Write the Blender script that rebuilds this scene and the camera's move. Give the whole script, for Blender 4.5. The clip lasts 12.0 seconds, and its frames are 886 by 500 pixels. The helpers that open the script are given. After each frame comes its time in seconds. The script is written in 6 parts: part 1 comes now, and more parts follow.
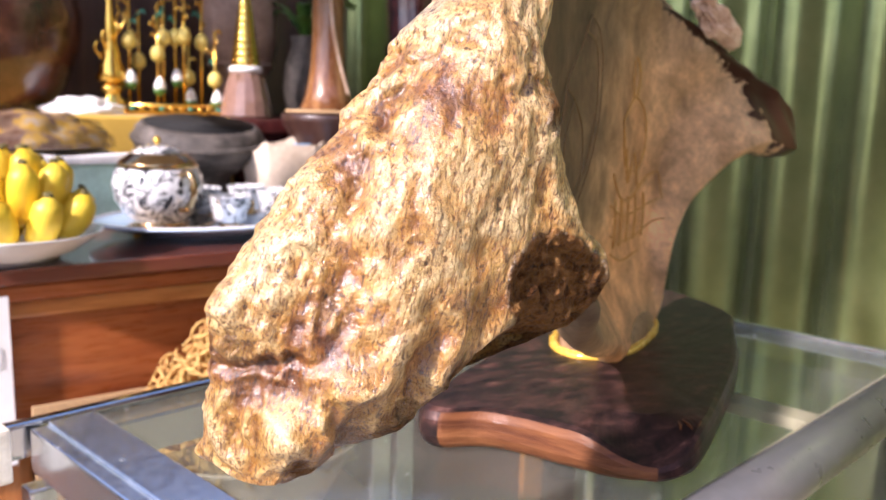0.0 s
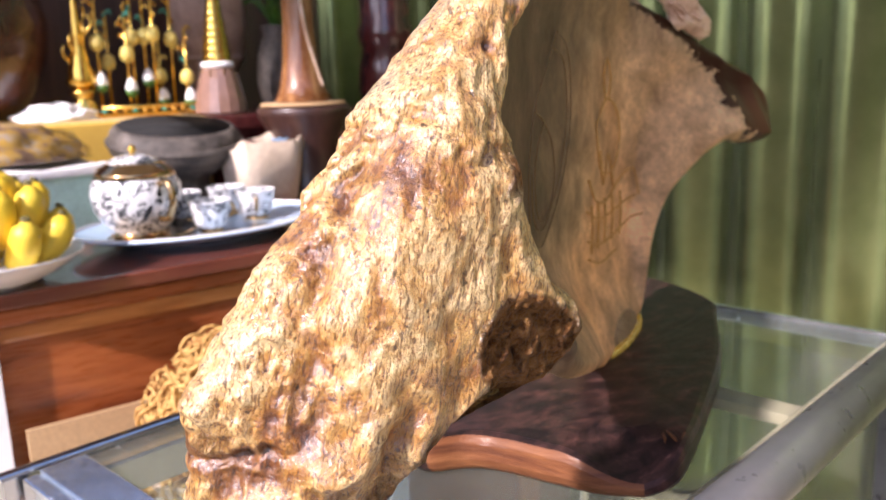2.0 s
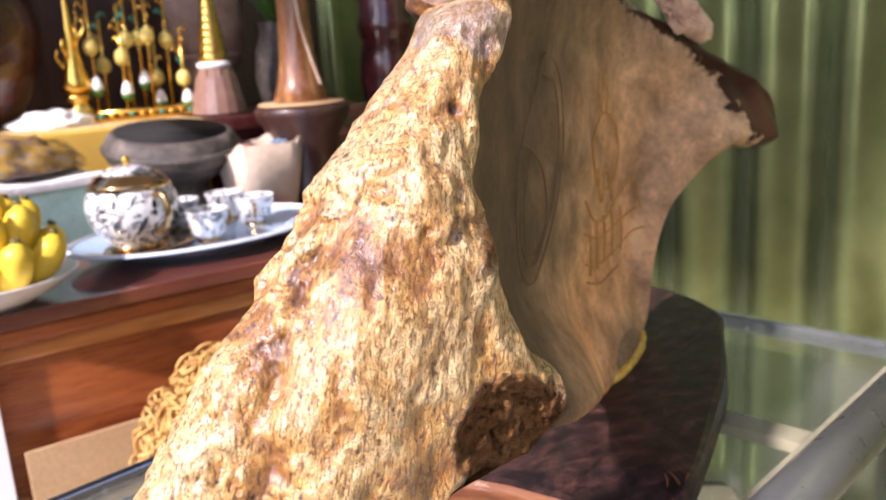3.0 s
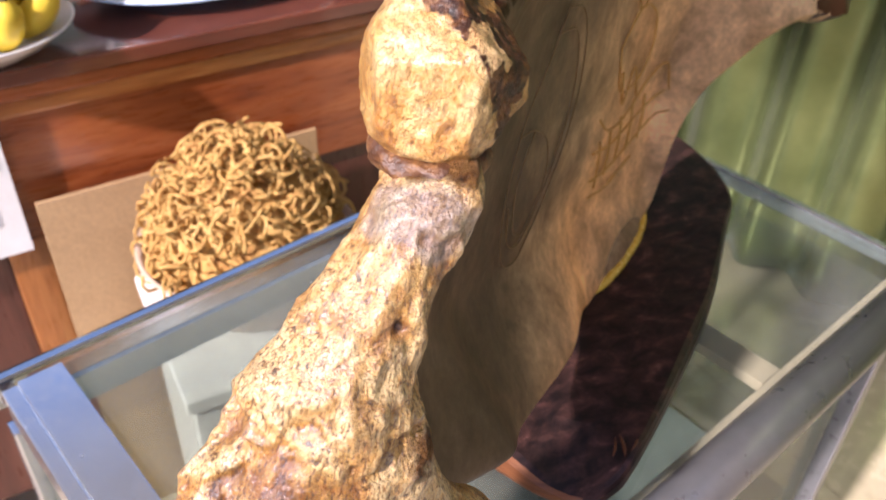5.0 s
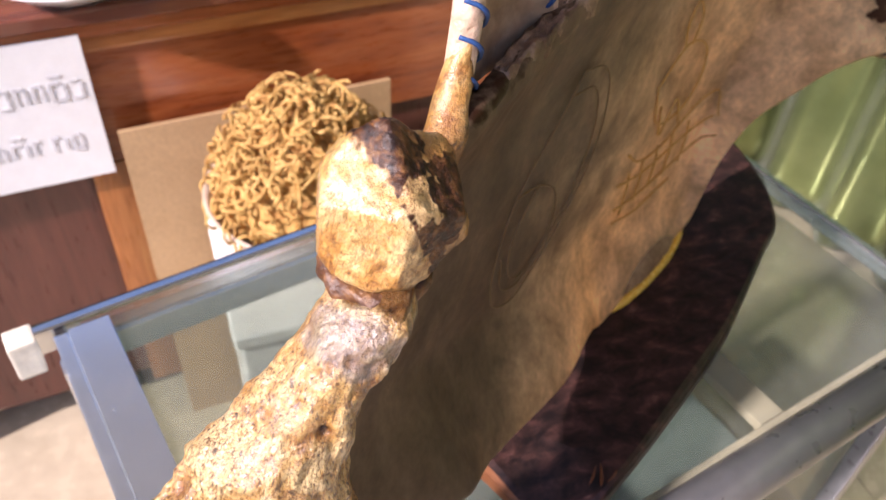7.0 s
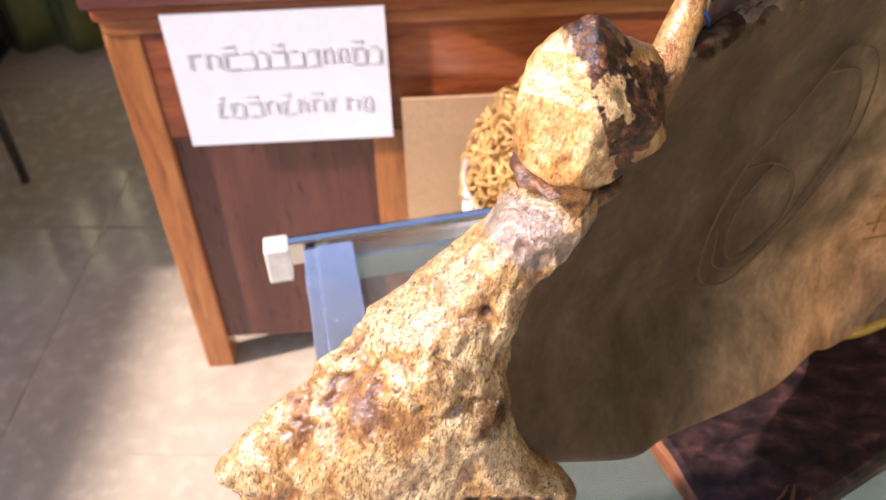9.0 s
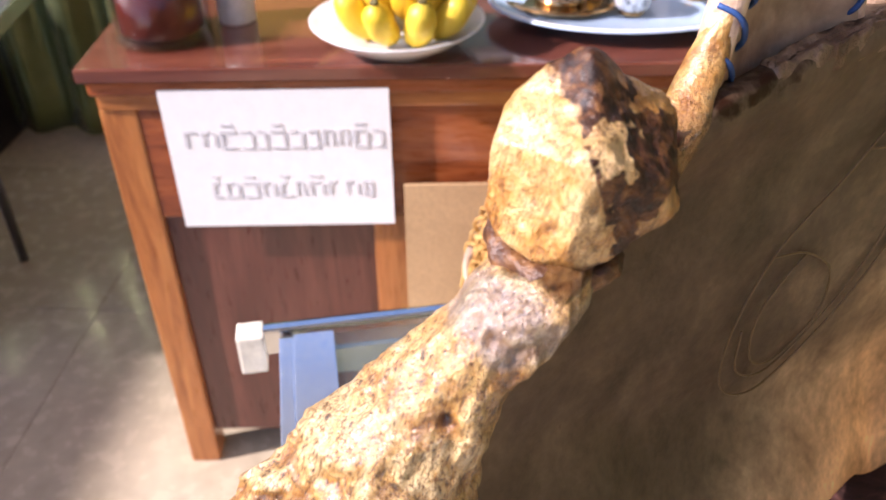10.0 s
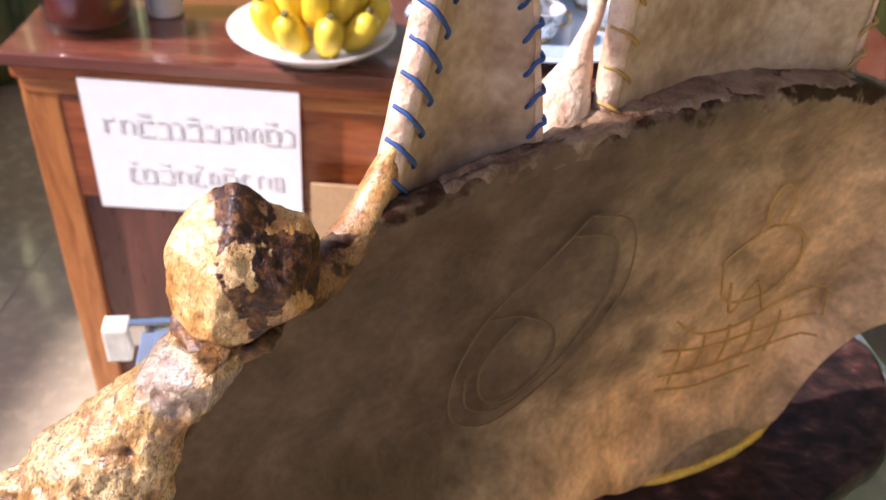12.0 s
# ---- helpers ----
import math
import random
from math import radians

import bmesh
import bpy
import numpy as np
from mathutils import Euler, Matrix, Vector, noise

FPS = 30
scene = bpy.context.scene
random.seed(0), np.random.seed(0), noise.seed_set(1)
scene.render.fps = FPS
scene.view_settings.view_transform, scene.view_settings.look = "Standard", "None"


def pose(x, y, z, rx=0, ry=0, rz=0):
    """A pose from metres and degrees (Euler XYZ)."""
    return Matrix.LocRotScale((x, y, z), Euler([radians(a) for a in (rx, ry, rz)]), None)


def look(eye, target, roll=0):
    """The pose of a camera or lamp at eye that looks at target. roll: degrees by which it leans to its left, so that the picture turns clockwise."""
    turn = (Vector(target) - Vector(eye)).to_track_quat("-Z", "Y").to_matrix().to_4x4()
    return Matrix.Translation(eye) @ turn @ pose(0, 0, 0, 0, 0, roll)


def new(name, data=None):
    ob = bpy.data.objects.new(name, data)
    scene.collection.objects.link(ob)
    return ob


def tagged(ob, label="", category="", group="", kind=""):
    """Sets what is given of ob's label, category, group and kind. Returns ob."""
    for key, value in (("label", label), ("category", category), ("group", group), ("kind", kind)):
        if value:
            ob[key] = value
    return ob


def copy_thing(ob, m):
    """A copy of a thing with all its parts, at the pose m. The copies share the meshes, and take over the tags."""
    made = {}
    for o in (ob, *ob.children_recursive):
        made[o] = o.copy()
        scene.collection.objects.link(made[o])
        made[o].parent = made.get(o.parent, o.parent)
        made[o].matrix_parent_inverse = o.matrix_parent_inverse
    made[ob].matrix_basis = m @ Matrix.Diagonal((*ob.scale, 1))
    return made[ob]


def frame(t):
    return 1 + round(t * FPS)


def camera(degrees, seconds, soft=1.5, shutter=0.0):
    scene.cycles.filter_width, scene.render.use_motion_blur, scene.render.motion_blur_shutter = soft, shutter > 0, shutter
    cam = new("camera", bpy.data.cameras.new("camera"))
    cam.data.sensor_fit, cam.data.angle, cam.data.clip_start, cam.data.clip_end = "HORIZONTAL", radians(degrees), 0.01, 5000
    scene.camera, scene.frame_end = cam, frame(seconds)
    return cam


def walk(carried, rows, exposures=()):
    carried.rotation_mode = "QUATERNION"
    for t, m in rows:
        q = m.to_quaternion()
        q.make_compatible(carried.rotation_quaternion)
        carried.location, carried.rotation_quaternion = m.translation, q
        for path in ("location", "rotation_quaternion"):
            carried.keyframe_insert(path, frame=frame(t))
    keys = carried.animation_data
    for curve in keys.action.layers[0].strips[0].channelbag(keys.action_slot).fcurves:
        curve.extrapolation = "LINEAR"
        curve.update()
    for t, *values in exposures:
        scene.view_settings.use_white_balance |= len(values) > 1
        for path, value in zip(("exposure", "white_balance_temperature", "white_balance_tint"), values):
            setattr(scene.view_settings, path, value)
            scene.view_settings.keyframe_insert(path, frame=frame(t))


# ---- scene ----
cam = camera(55.4, 12.0)
PATH = [
    (0, (0.123, -0.029, 0.958), (1.186, 1.633, 0.628), 1.5),
    (0.5, (0.117, -0.036, 0.974), (1.193, 1.614, 0.627), 1.1),
    (1, (0.119, -0.036, 0.984), (1.2, 1.606, 0.618), 0.3),
    (1.5, (0.123, -0.032, 0.99), (1.204, 1.605, 0.601), -0.9),
    (2, (0.134, -0.028, 0.999), (1.208, 1.607, 0.585), -1.9),
    (2.5, (0.152, -0.025, 1.012), (1.209, 1.613, 0.569), -2.8),
    (3, (0.167, -0.01, 1.029), (1.208, 1.634, 0.568), -3.5),
    (3.2, (0.175, -0.002, 1.037), (1.207, 1.647, 0.571), -3.7),
    (4.8, (0.25, 0.087, 1.173), (1.067, 1.525, 0.049), 1.4),
    (5, (0.249, 0.065, 1.192), (1.037, 1.444, -0.024), 2.2),
    (5.5, (0.261, 0.054, 1.206), (1.026, 1.4, -0.059), 3.0),
    (6, (0.277, 0.063, 1.233), (0.982, 1.427, -0.05), 2.9),
    (6.5, (0.279, 0.066, 1.251), (0.901, 1.41, -0.093), 4.0),
    (6.7, (0.29, 0.072, 1.259), (0.867, 1.397, -0.123), 4.0),
    (8.3, (0.342, 0.051, 1.274), (0.702, 1.438, -0.121), 5.3),
    (8.5, (0.344, 0.04, 1.269), (0.589, 1.45, -0.129), 3.2),
    (9, (0.33, 0.025, 1.24), (0.265, 1.498, -0.11), -1.6),
    (9.5, (0.321, 0.028, 1.208), (0.097, 1.596, -0.013), -3.3),
    (10, (0.346, 0.074, 1.194), (0.244, 1.688, 0.018), -0.4),
    (10.5, (0.396, 0.048, 1.23), (0.292, 1.643, 0.028), -0.2),
    (11, (0.422, 0.038, 1.247), (0.322, 1.599, 0.001), 3.6),
    (11.5, (0.439, 0.049, 1.258), (0.347, 1.609, 0.009), 4.8),
    (12, (0.452, 0.047, 1.274), (0.418, 1.628, 0.049), 5.5),
]
walk(cam, [(t, look(eye, target, roll)) for t, eye, target, roll in PATH],
     exposures=[(0, 1.06, 6300, 28), (3, 1.03, 6300, 28), (5, 0.92, 6300, 28), (6.7, 0.9, 6300, 28), (9, 1.03, 6300, 28), (12, 1.1, 6300, 28)])

# ---- lens: a wide aperture focused on the bone ----
cam.data.dof.use_dof = True
cam.data.dof.focus_distance = 0.33
cam.data.dof.aperture_fstop = 15.0

# ---- world, sun ----
SUN_FROM = Vector((-0.76, -0.25, 0.58)).normalized()
world = bpy.data.worlds.new("sky")
scene.world = world
world.use_nodes = True
wn = world.node_tree.nodes
sky = wn.new("ShaderNodeTexSky")
sky.sky_type = "NISHITA"
sky.sun_disc = False
sky.sun_elevation = math.asin(SUN_FROM.z)
sky.sun_rotation = math.atan2(SUN_FROM.x, SUN_FROM.y)
wn["Background"].inputs["Strength"].default_value = 0.15
world.node_tree.links.new(sky.outputs[0], wn["Background"].inputs[0])
sun_data = bpy.data.lights.new("sun", "SUN")
sun_data.energy = 4.3
sun_data.angle = radians(2.2)
sun_data.color = (1.0, 0.94, 0.86)
sun = new("sun", sun_data)
sun.matrix_world = look(SUN_FROM * 8, (0, 0, 0))

# ---- materials ----


def mat(name, stops, scale=20.0, rough=0.5, metal=0.0, stretch=(1, 1, 1), detail=6.0, bump=0.0, bump_scale=None,
        rough_var=0.15, coat=0.0, coat_rough=0.1, fine=None, distort=0.0, random_hue=0.0, spec=0.5, sheen=0.0, fine_amount=0.25):
    """Principled material: a colour ramp over noise, a finer second noise, roughness variation and bump."""
    m = bpy.data.materials.new(name)
    m.use_nodes = True
    nt = m.node_tree
    n, l = nt.nodes, nt.links
    b = n["Principled BSDF"]
    tc = n.new("ShaderNodeTexCoord")
    mp = n.new("ShaderNodeMapping")
    mp.inputs["Scale"].default_value = stretch
    l.new(tc.outputs["Object"], mp.inputs["Vector"])
    no = n.new("ShaderNodeTexNoise")
    no.inputs["Scale"].default_value = scale
    no.inputs["Detail"].default_value = detail
    no.inputs["Roughness"].default_value = 0.62
    no.inputs["Distortion"].default_value = distort
    l.new(mp.outputs[0], no.inputs["Vector"])
    ra = n.new("ShaderNodeValToRGB")
    el = ra.color_ramp.elements
    while len(el) > 1:
        el.remove(el[-1])
    for k, (p, c) in enumerate(stops):
        e = el[0] if k == 0 else el.new(p)
        e.position = p
        e.color = (*c, 1)
    l.new(no.outputs["Fac"], ra.inputs["Fac"])
    fi = n.new("ShaderNodeTexNoise")
    fi.inputs["Scale"].default_value = fine or scale * 7
    fi.inputs["Detail"].default_value = 4
    l.new(mp.outputs[0], fi.inputs["Vector"])
    mx = n.new("ShaderNodeMix")
    mx.data_type, mx.blend_type = "RGBA", "OVERLAY"
    mx.inputs["Factor"].default_value = fine_amount
    l.new(ra.outputs["Color"], mx.inputs["A"])
    l.new(fi.outputs["Fac"], mx.inputs["B"])
    colour = mx.outputs["Result"]
    if random_hue:
        oi = n.new("ShaderNodeObjectInfo")
        hs = n.new("ShaderNodeHueSaturation")
        mr = n.new("ShaderNodeMapRange")
        mr.inputs["To Min"].default_value, mr.inputs["To Max"].default_value = 1 - random_hue, 1 + random_hue
        l.new(oi.outputs["Random"], mr.inputs["Value"])
        l.new(mr.outputs[0], hs.inputs["Value"])
        l.new(colour, hs.inputs["Color"])
        colour = hs.outputs["Color"]
    l.new(colour, b.inputs["Base Color"])
    rr = n.new("ShaderNodeMapRange")
    rr.inputs["To Min"].default_value = max(0.02, rough - rough_var)
    rr.inputs["To Max"].default_value = min(1.0, rough + rough_var)
    l.new(fi.outputs["Fac"], rr.inputs["Value"])
    l.new(rr.outputs[0], b.inputs["Roughness"])
    b.inputs["Metallic"].default_value = metal
    b.inputs["Coat Weight"].default_value = coat
    b.inputs["Coat Roughness"].default_value = coat_rough
    b.inputs["Specular IOR Level"].default_value = spec
    b.inputs["Sheen Weight"].default_value = sheen
    if bump:
        bn = n.new("ShaderNodeTexNoise")
        bn.inputs["Scale"].default_value = bump_scale or scale * 4
        bn.inputs["Detail"].default_value = 8
        l.new(mp.outputs[0], bn.inputs["Vector"])
        bp = n.new("ShaderNodeBump")
        bp.inputs["Strength"].default_value = 1.0
        bp.inputs["Distance"].default_value = bump
        l.new(bn.outputs["Fac"], bp.inputs["Height"])
        l.new(bp.outputs[0], b.inputs["Normal"])
        l.new(bp.outputs[0], b.inputs["Coat Normal"])
    return m


def plain(name, c, rough=0.5, metal=0.0, vary=0.15, scale=40.0, **kw):
    """A nearly even colour with slight mottling."""
    lo = tuple(x * (1 - vary) for x in c)
    hi = tuple(min(1, x * (1 + vary)) for x in c)
    return mat(name, [(0.3, lo), (0.7, hi)], scale=scale, rough=rough, metal=metal, **kw)


def glass_mat(name, tint, gloss=0.04, ior=1.45, dust=0.0):
    """A clear sheet: see-through, with a gloss that grows towards grazing."""
    m = bpy.data.materials.new(name)
    m.use_nodes = True
    n, l = m.node_tree.nodes, m.node_tree.links
    n.remove(n["Principled BSDF"])
    tr = n.new("ShaderNodeBsdfTransparent")
    tr.inputs[0].default_value = (*tint, 1)
    gl = n.new("ShaderNodeBsdfGlossy")
    gl.inputs["Roughness"].default_value = gloss
    lw = n.new("ShaderNodeLayerWeight")
    lw.inputs["Blend"].default_value = 0.5
    pw = n.new("ShaderNodeMath")
    pw.operation = "POWER"
    pw.inputs[1].default_value = 4.0
    ad = n.new("ShaderNodeMath")
    ad.operation = "MULTIPLY_ADD"
    ad.inputs[1].default_value = 0.24
    ad.inputs[2].default_value = (ior - 1) ** 2 / (ior + 1) ** 2
    l.new(lw.outputs["Facing"], pw.inputs[0])
    l.new(pw.outputs[0], ad.inputs[0])
    mx = n.new("ShaderNodeMixShader")
    l.new(ad.outputs[0], mx.inputs[0])
    l.new(tr.outputs[0], mx.inputs[1])
    l.new(gl.outputs[0], mx.inputs[2])
    last = mx
    if dust:
        tc = n.new("ShaderNodeTexCoord")
        film = n.new("ShaderNodeTexNoise")
        film.inputs["Scale"].default_value, film.inputs["Detail"].default_value = 9, 8
        l.new(tc.outputs["Object"], film.inputs["Vector"])
        amount = n.new("ShaderNodeMapRange")
        amount.inputs["From Min"].default_value, amount.inputs["From Max"].default_value = 0.3, 0.7
        amount.inputs["To Min"].default_value, amount.inputs["To Max"].default_value = dust * 0.5, dust * 1.5
        l.new(film.outputs["Fac"], amount.inputs["Value"])
        df = n.new("ShaderNodeBsdfDiffuse")
        df.inputs[0].default_value = (0.62, 0.62, 0.56, 1)
        last = n.new("ShaderNodeMixShader")
        l.new(amount.outputs[0], last.inputs[0])
        l.new(mx.outputs[0], last.inputs[1])
        l.new(df.outputs[0], last.inputs[2])
    l.new(last.outputs[0], n["Material Output"].inputs[0])
    return m


def rough_bone(name, tints, coat=0.55, patch=((0.34, (0.05, 0.019, 0.007)), (0.43, (0.21, 0.088, 0.027)), (0.54, (0.42, 0.2, 0.064)), (0.7, (0.58, 0.33, 0.12))),
               patch_dull=0.8, patch_bump=0.005, depth=1.0, grit=1.0, coat_ior=1.72):
    """Varnished weathered bone: golden stains, short dark fibres, pits; brown porous patches and painted shade where
    the mesh says so.
    """
    m = bpy.data.materials.new(name)
    m.use_nodes = True
    n, l = m.node_tree.nodes, m.node_tree.links
    b = n["Principled BSDF"]
    tc = n.new("ShaderNodeTexCoord")
    turn = n.new("ShaderNodeMapping")
    turn.inputs["Rotation"].default_value = (0, radians(-14), 0)
    l.new(tc.outputs["Object"], turn.inputs["Vector"])
    grain = n.new("ShaderNodeMapping")
    grain.inputs["Scale"].default_value = (1, 1, 0.22)
    l.new(turn.outputs[0], grain.inputs["Vector"])
    brown_mask = n.new("ShaderNodeAttribute")
    brown_mask.attribute_name = "brown_mask"

    def tex(src, scale, detail, distort=0.0, rough=0.6):
        t = n.new("ShaderNodeTexNoise")
        t.inputs["Scale"].default_value, t.inputs["Detail"].default_value = scale, detail
        t.inputs["Roughness"].default_value, t.inputs["Distortion"].default_value = rough, distort
        l.new(src.outputs[0], t.inputs["Vector"])
        return t

    def ramp(src, stops):
        r = n.new("ShaderNodeValToRGB")
        el = r.color_ramp.elements
        el[0].position, el[0].color = stops[0][0], (*stops[0][1], 1)
        el[1].position, el[1].color = stops[-1][0], (*stops[-1][1], 1)
        for p, c in stops[1:-1]:
            el.new(p).color = (*c, 1)
        l.new(src.outputs["Fac"], r.inputs["Fac"])
        return r

    def blend(kind, fac, a, c):
        x = n.new("ShaderNodeMix")
        x.data_type, x.blend_type = "RGBA", kind
        if isinstance(fac, float):
            x.inputs["Factor"].default_value = fac
        else:
            l.new(fac, x.inputs["Factor"])
        l.new(a, x.inputs["A"])
        l.new(c, x.inputs["B"])
        return x.outputs["Result"]

    def calc(kind, a, c):
        x = n.new("ShaderNodeMath")
        x.operation = kind
        for k, q in enumerate((a, c)):
            if isinstance(q, float):
                x.inputs[k].default_value = q
            else:
                l.new(q, x.inputs[k])
        return x.outputs[0]

    broad = tex(turn, 24, 5, 0.6)
    stain = tex(turn, 62, 6, 0.5, 0.66)
    fibre = tex(grain, 860, 3, 0.4, 0.6)
    pit = tex(turn, 260, 3, 0.2)
    crumb = tex(turn, 210, 7, 0.4, 0.68)
    # fine cracks between long scales of bone
    bend = n.new("ShaderNodeMixRGB")
    bend.blend_type = "LINEAR_LIGHT"
    bend.inputs["Fac"].default_value = 0.006
    l.new(grain.outputs[0], bend.inputs[1])
    l.new(pit.outputs["Color"], bend.inputs[2])
    scales = n.new("ShaderNodeTexVoronoi")
    scales.feature = "DISTANCE_TO_EDGE"
    scales.inputs["Scale"].default_value = 240
    l.new(bend.outputs[0], scales.inputs["Vector"])
    crack = n.new("ShaderNodeMapRange")
    crack.inputs["From Min"].default_value, crack.inputs["From Max"].default_value = 0.0, 0.1
    l.new(scales.outputs["Distance"], crack.inputs["Value"])
    # base tone from the mesh: paler on rises, darker in dips
    toned = n.new("ShaderNodeAttribute")
    toned.attribute_name = "toned"
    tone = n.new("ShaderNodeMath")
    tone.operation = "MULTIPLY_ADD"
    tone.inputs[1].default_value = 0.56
    l.new(toned.outputs["Fac"], tone.inputs[0])
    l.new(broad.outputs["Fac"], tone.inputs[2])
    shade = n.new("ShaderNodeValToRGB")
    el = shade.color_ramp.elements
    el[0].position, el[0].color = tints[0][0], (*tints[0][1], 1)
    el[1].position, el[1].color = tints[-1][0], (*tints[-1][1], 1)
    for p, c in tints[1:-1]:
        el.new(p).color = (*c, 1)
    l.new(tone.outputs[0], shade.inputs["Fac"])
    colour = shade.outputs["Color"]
    colour = blend("MULTIPLY", 0.8, colour, ramp(stain, [(0.36, (0.4, 0.2, 0.06)), (0.45, (0.85, 0.64, 0.36)), (0.54, (1, 1, 1))]).outputs["Color"])
    colour = blend("MULTIPLY", 0.74 * grit, colour, ramp(fibre, [(0.36, (0.07, 0.026, 0.01)), (0.43, (0.58, 0.37, 0.16)), (0.49, (1, 1, 1))]).outputs["Color"])
    colour = blend("MULTIPLY", 0.8 * grit, colour, ramp(pit, [(0.3, (0.05, 0.02, 0.01)), (0.35, (0.5, 0.3, 0.14)), (0.39, (1, 1, 1))]).outputs["Color"])
    lines = n.new("ShaderNodeMix")
    lines.data_type = "RGBA"
    lines.inputs["A"].default_value = (0.34, 0.16, 0.05, 1)
    lines.inputs["B"].default_value = (1, 1, 1, 1)
    l.new(crack.outputs[0], lines.inputs["Factor"])
    seams = n.new("ShaderNodeMapRange")
    seams.inputs["From Min"].default_value, seams.inputs["From Max"].default_value = 0.5, 0.68
    l.new(stain.outputs["Fac"], seams.inputs["Value"])
    colour = blend("MULTIPLY", seams.outputs[0], colour, lines.outputs["Result"])
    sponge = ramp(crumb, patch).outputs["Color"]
    spread = calc("ADD", brown_mask.outputs["Fac"], calc("MULTIPLY", calc("SUBTRACT", stain.outputs["Fac"], 0.5), 1.6))
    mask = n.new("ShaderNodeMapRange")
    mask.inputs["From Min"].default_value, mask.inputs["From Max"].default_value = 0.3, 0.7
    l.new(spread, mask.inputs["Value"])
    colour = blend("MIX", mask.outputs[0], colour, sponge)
    grey = n.new("ShaderNodeAttribute")
    grey.attribute_name = "greyed"
    bare = ramp(crumb, [(0.36, (0.08, 0.055, 0.045)), (0.5, (0.25, 0.21, 0.19)), (0.64, (0.46, 0.42, 0.39))]).outputs["Color"]
    colour = blend("MIX", grey.outputs["Fac"], colour, bare)
    l.new(colour, b.inputs["Base Color"])
    rr = n.new("ShaderNodeMapRange")
    rr.inputs["To Min"].default_value, rr.inputs["To Max"].default_value = 0.26, 0.42
    l.new(stain.outputs["Fac"], rr.inputs["Value"])
    l.new(rr.outputs[0], b.inputs["Roughness"])
    l.new(calc("SUBTRACT", coat, calc("MULTIPLY", mask.outputs[0], coat * patch_dull)), b.inputs["Coat Weight"])
    l.new(calc("SUBTRACT", 0.5, calc("MULTIPLY", mask.outputs[0], 0.42 * min(1.0, patch_dull * 1.25))), b.inputs["Specular IOR Level"])
    b.inputs["Coat Roughness"].default_value = 0.2
    b.inputs["Coat IOR"].default_value = coat_ior
    def relief(heights):
        last = None
        for out, dist in heights:
            bp = n.new("ShaderNodeBump")
            bp.inputs["Distance"].default_value = dist * depth
            bp.inputs["Strength"].default_value = 1.0
            l.new(out, bp.inputs["Height"])
            if last:
                l.new(last.outputs[0], bp.inputs["Normal"])
            last = bp
        return last.outputs[0]

    # the varnish fills the finest grain
    broken = calc("MULTIPLY", crumb.outputs["Fac"], mask.outputs[0])
    l.new(relief(((fibre.outputs["Fac"], 0.0009), (crack.outputs[0], 0.0003), (pit.outputs["Fac"], 0.0012), (stain.outputs["Fac"], 0.003),
                  (crumb.outputs["Fac"], 0.0018), (broken, patch_bump))), b.inputs["Normal"])
    l.new(relief(((fibre.outputs["Fac"], 0.0003), (stain.outputs["Fac"], 0.0022), (crumb.outputs["Fac"], 0.0007), (broken, patch_bump))), b.inputs["Coat Normal"])
    return m


BONE_ROUGH = rough_bone("rough_bone", [(0.5, (0.23, 0.09, 0.014)), (0.64, (0.45, 0.225, 0.043)), (0.8, (0.66, 0.405, 0.12)), (1.02, (0.82, 0.62, 0.3))], coat=1.0)
BONE_KNOB = rough_bone("knob_bone", [(0.55, (0.3, 0.13, 0.028)), (0.72, (0.6, 0.36, 0.11)), (0.92, (0.78, 0.57, 0.27))], coat=0.8,
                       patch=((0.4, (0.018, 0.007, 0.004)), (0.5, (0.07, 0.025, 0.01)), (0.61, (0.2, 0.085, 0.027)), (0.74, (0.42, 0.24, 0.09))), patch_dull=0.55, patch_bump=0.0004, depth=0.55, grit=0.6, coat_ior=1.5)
# dark tone that carries the shade of the hollow face
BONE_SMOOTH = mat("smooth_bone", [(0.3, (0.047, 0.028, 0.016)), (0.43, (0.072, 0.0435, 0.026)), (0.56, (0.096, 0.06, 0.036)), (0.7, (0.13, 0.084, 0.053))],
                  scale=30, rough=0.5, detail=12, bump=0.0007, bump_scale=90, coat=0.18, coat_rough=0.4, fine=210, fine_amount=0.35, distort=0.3)


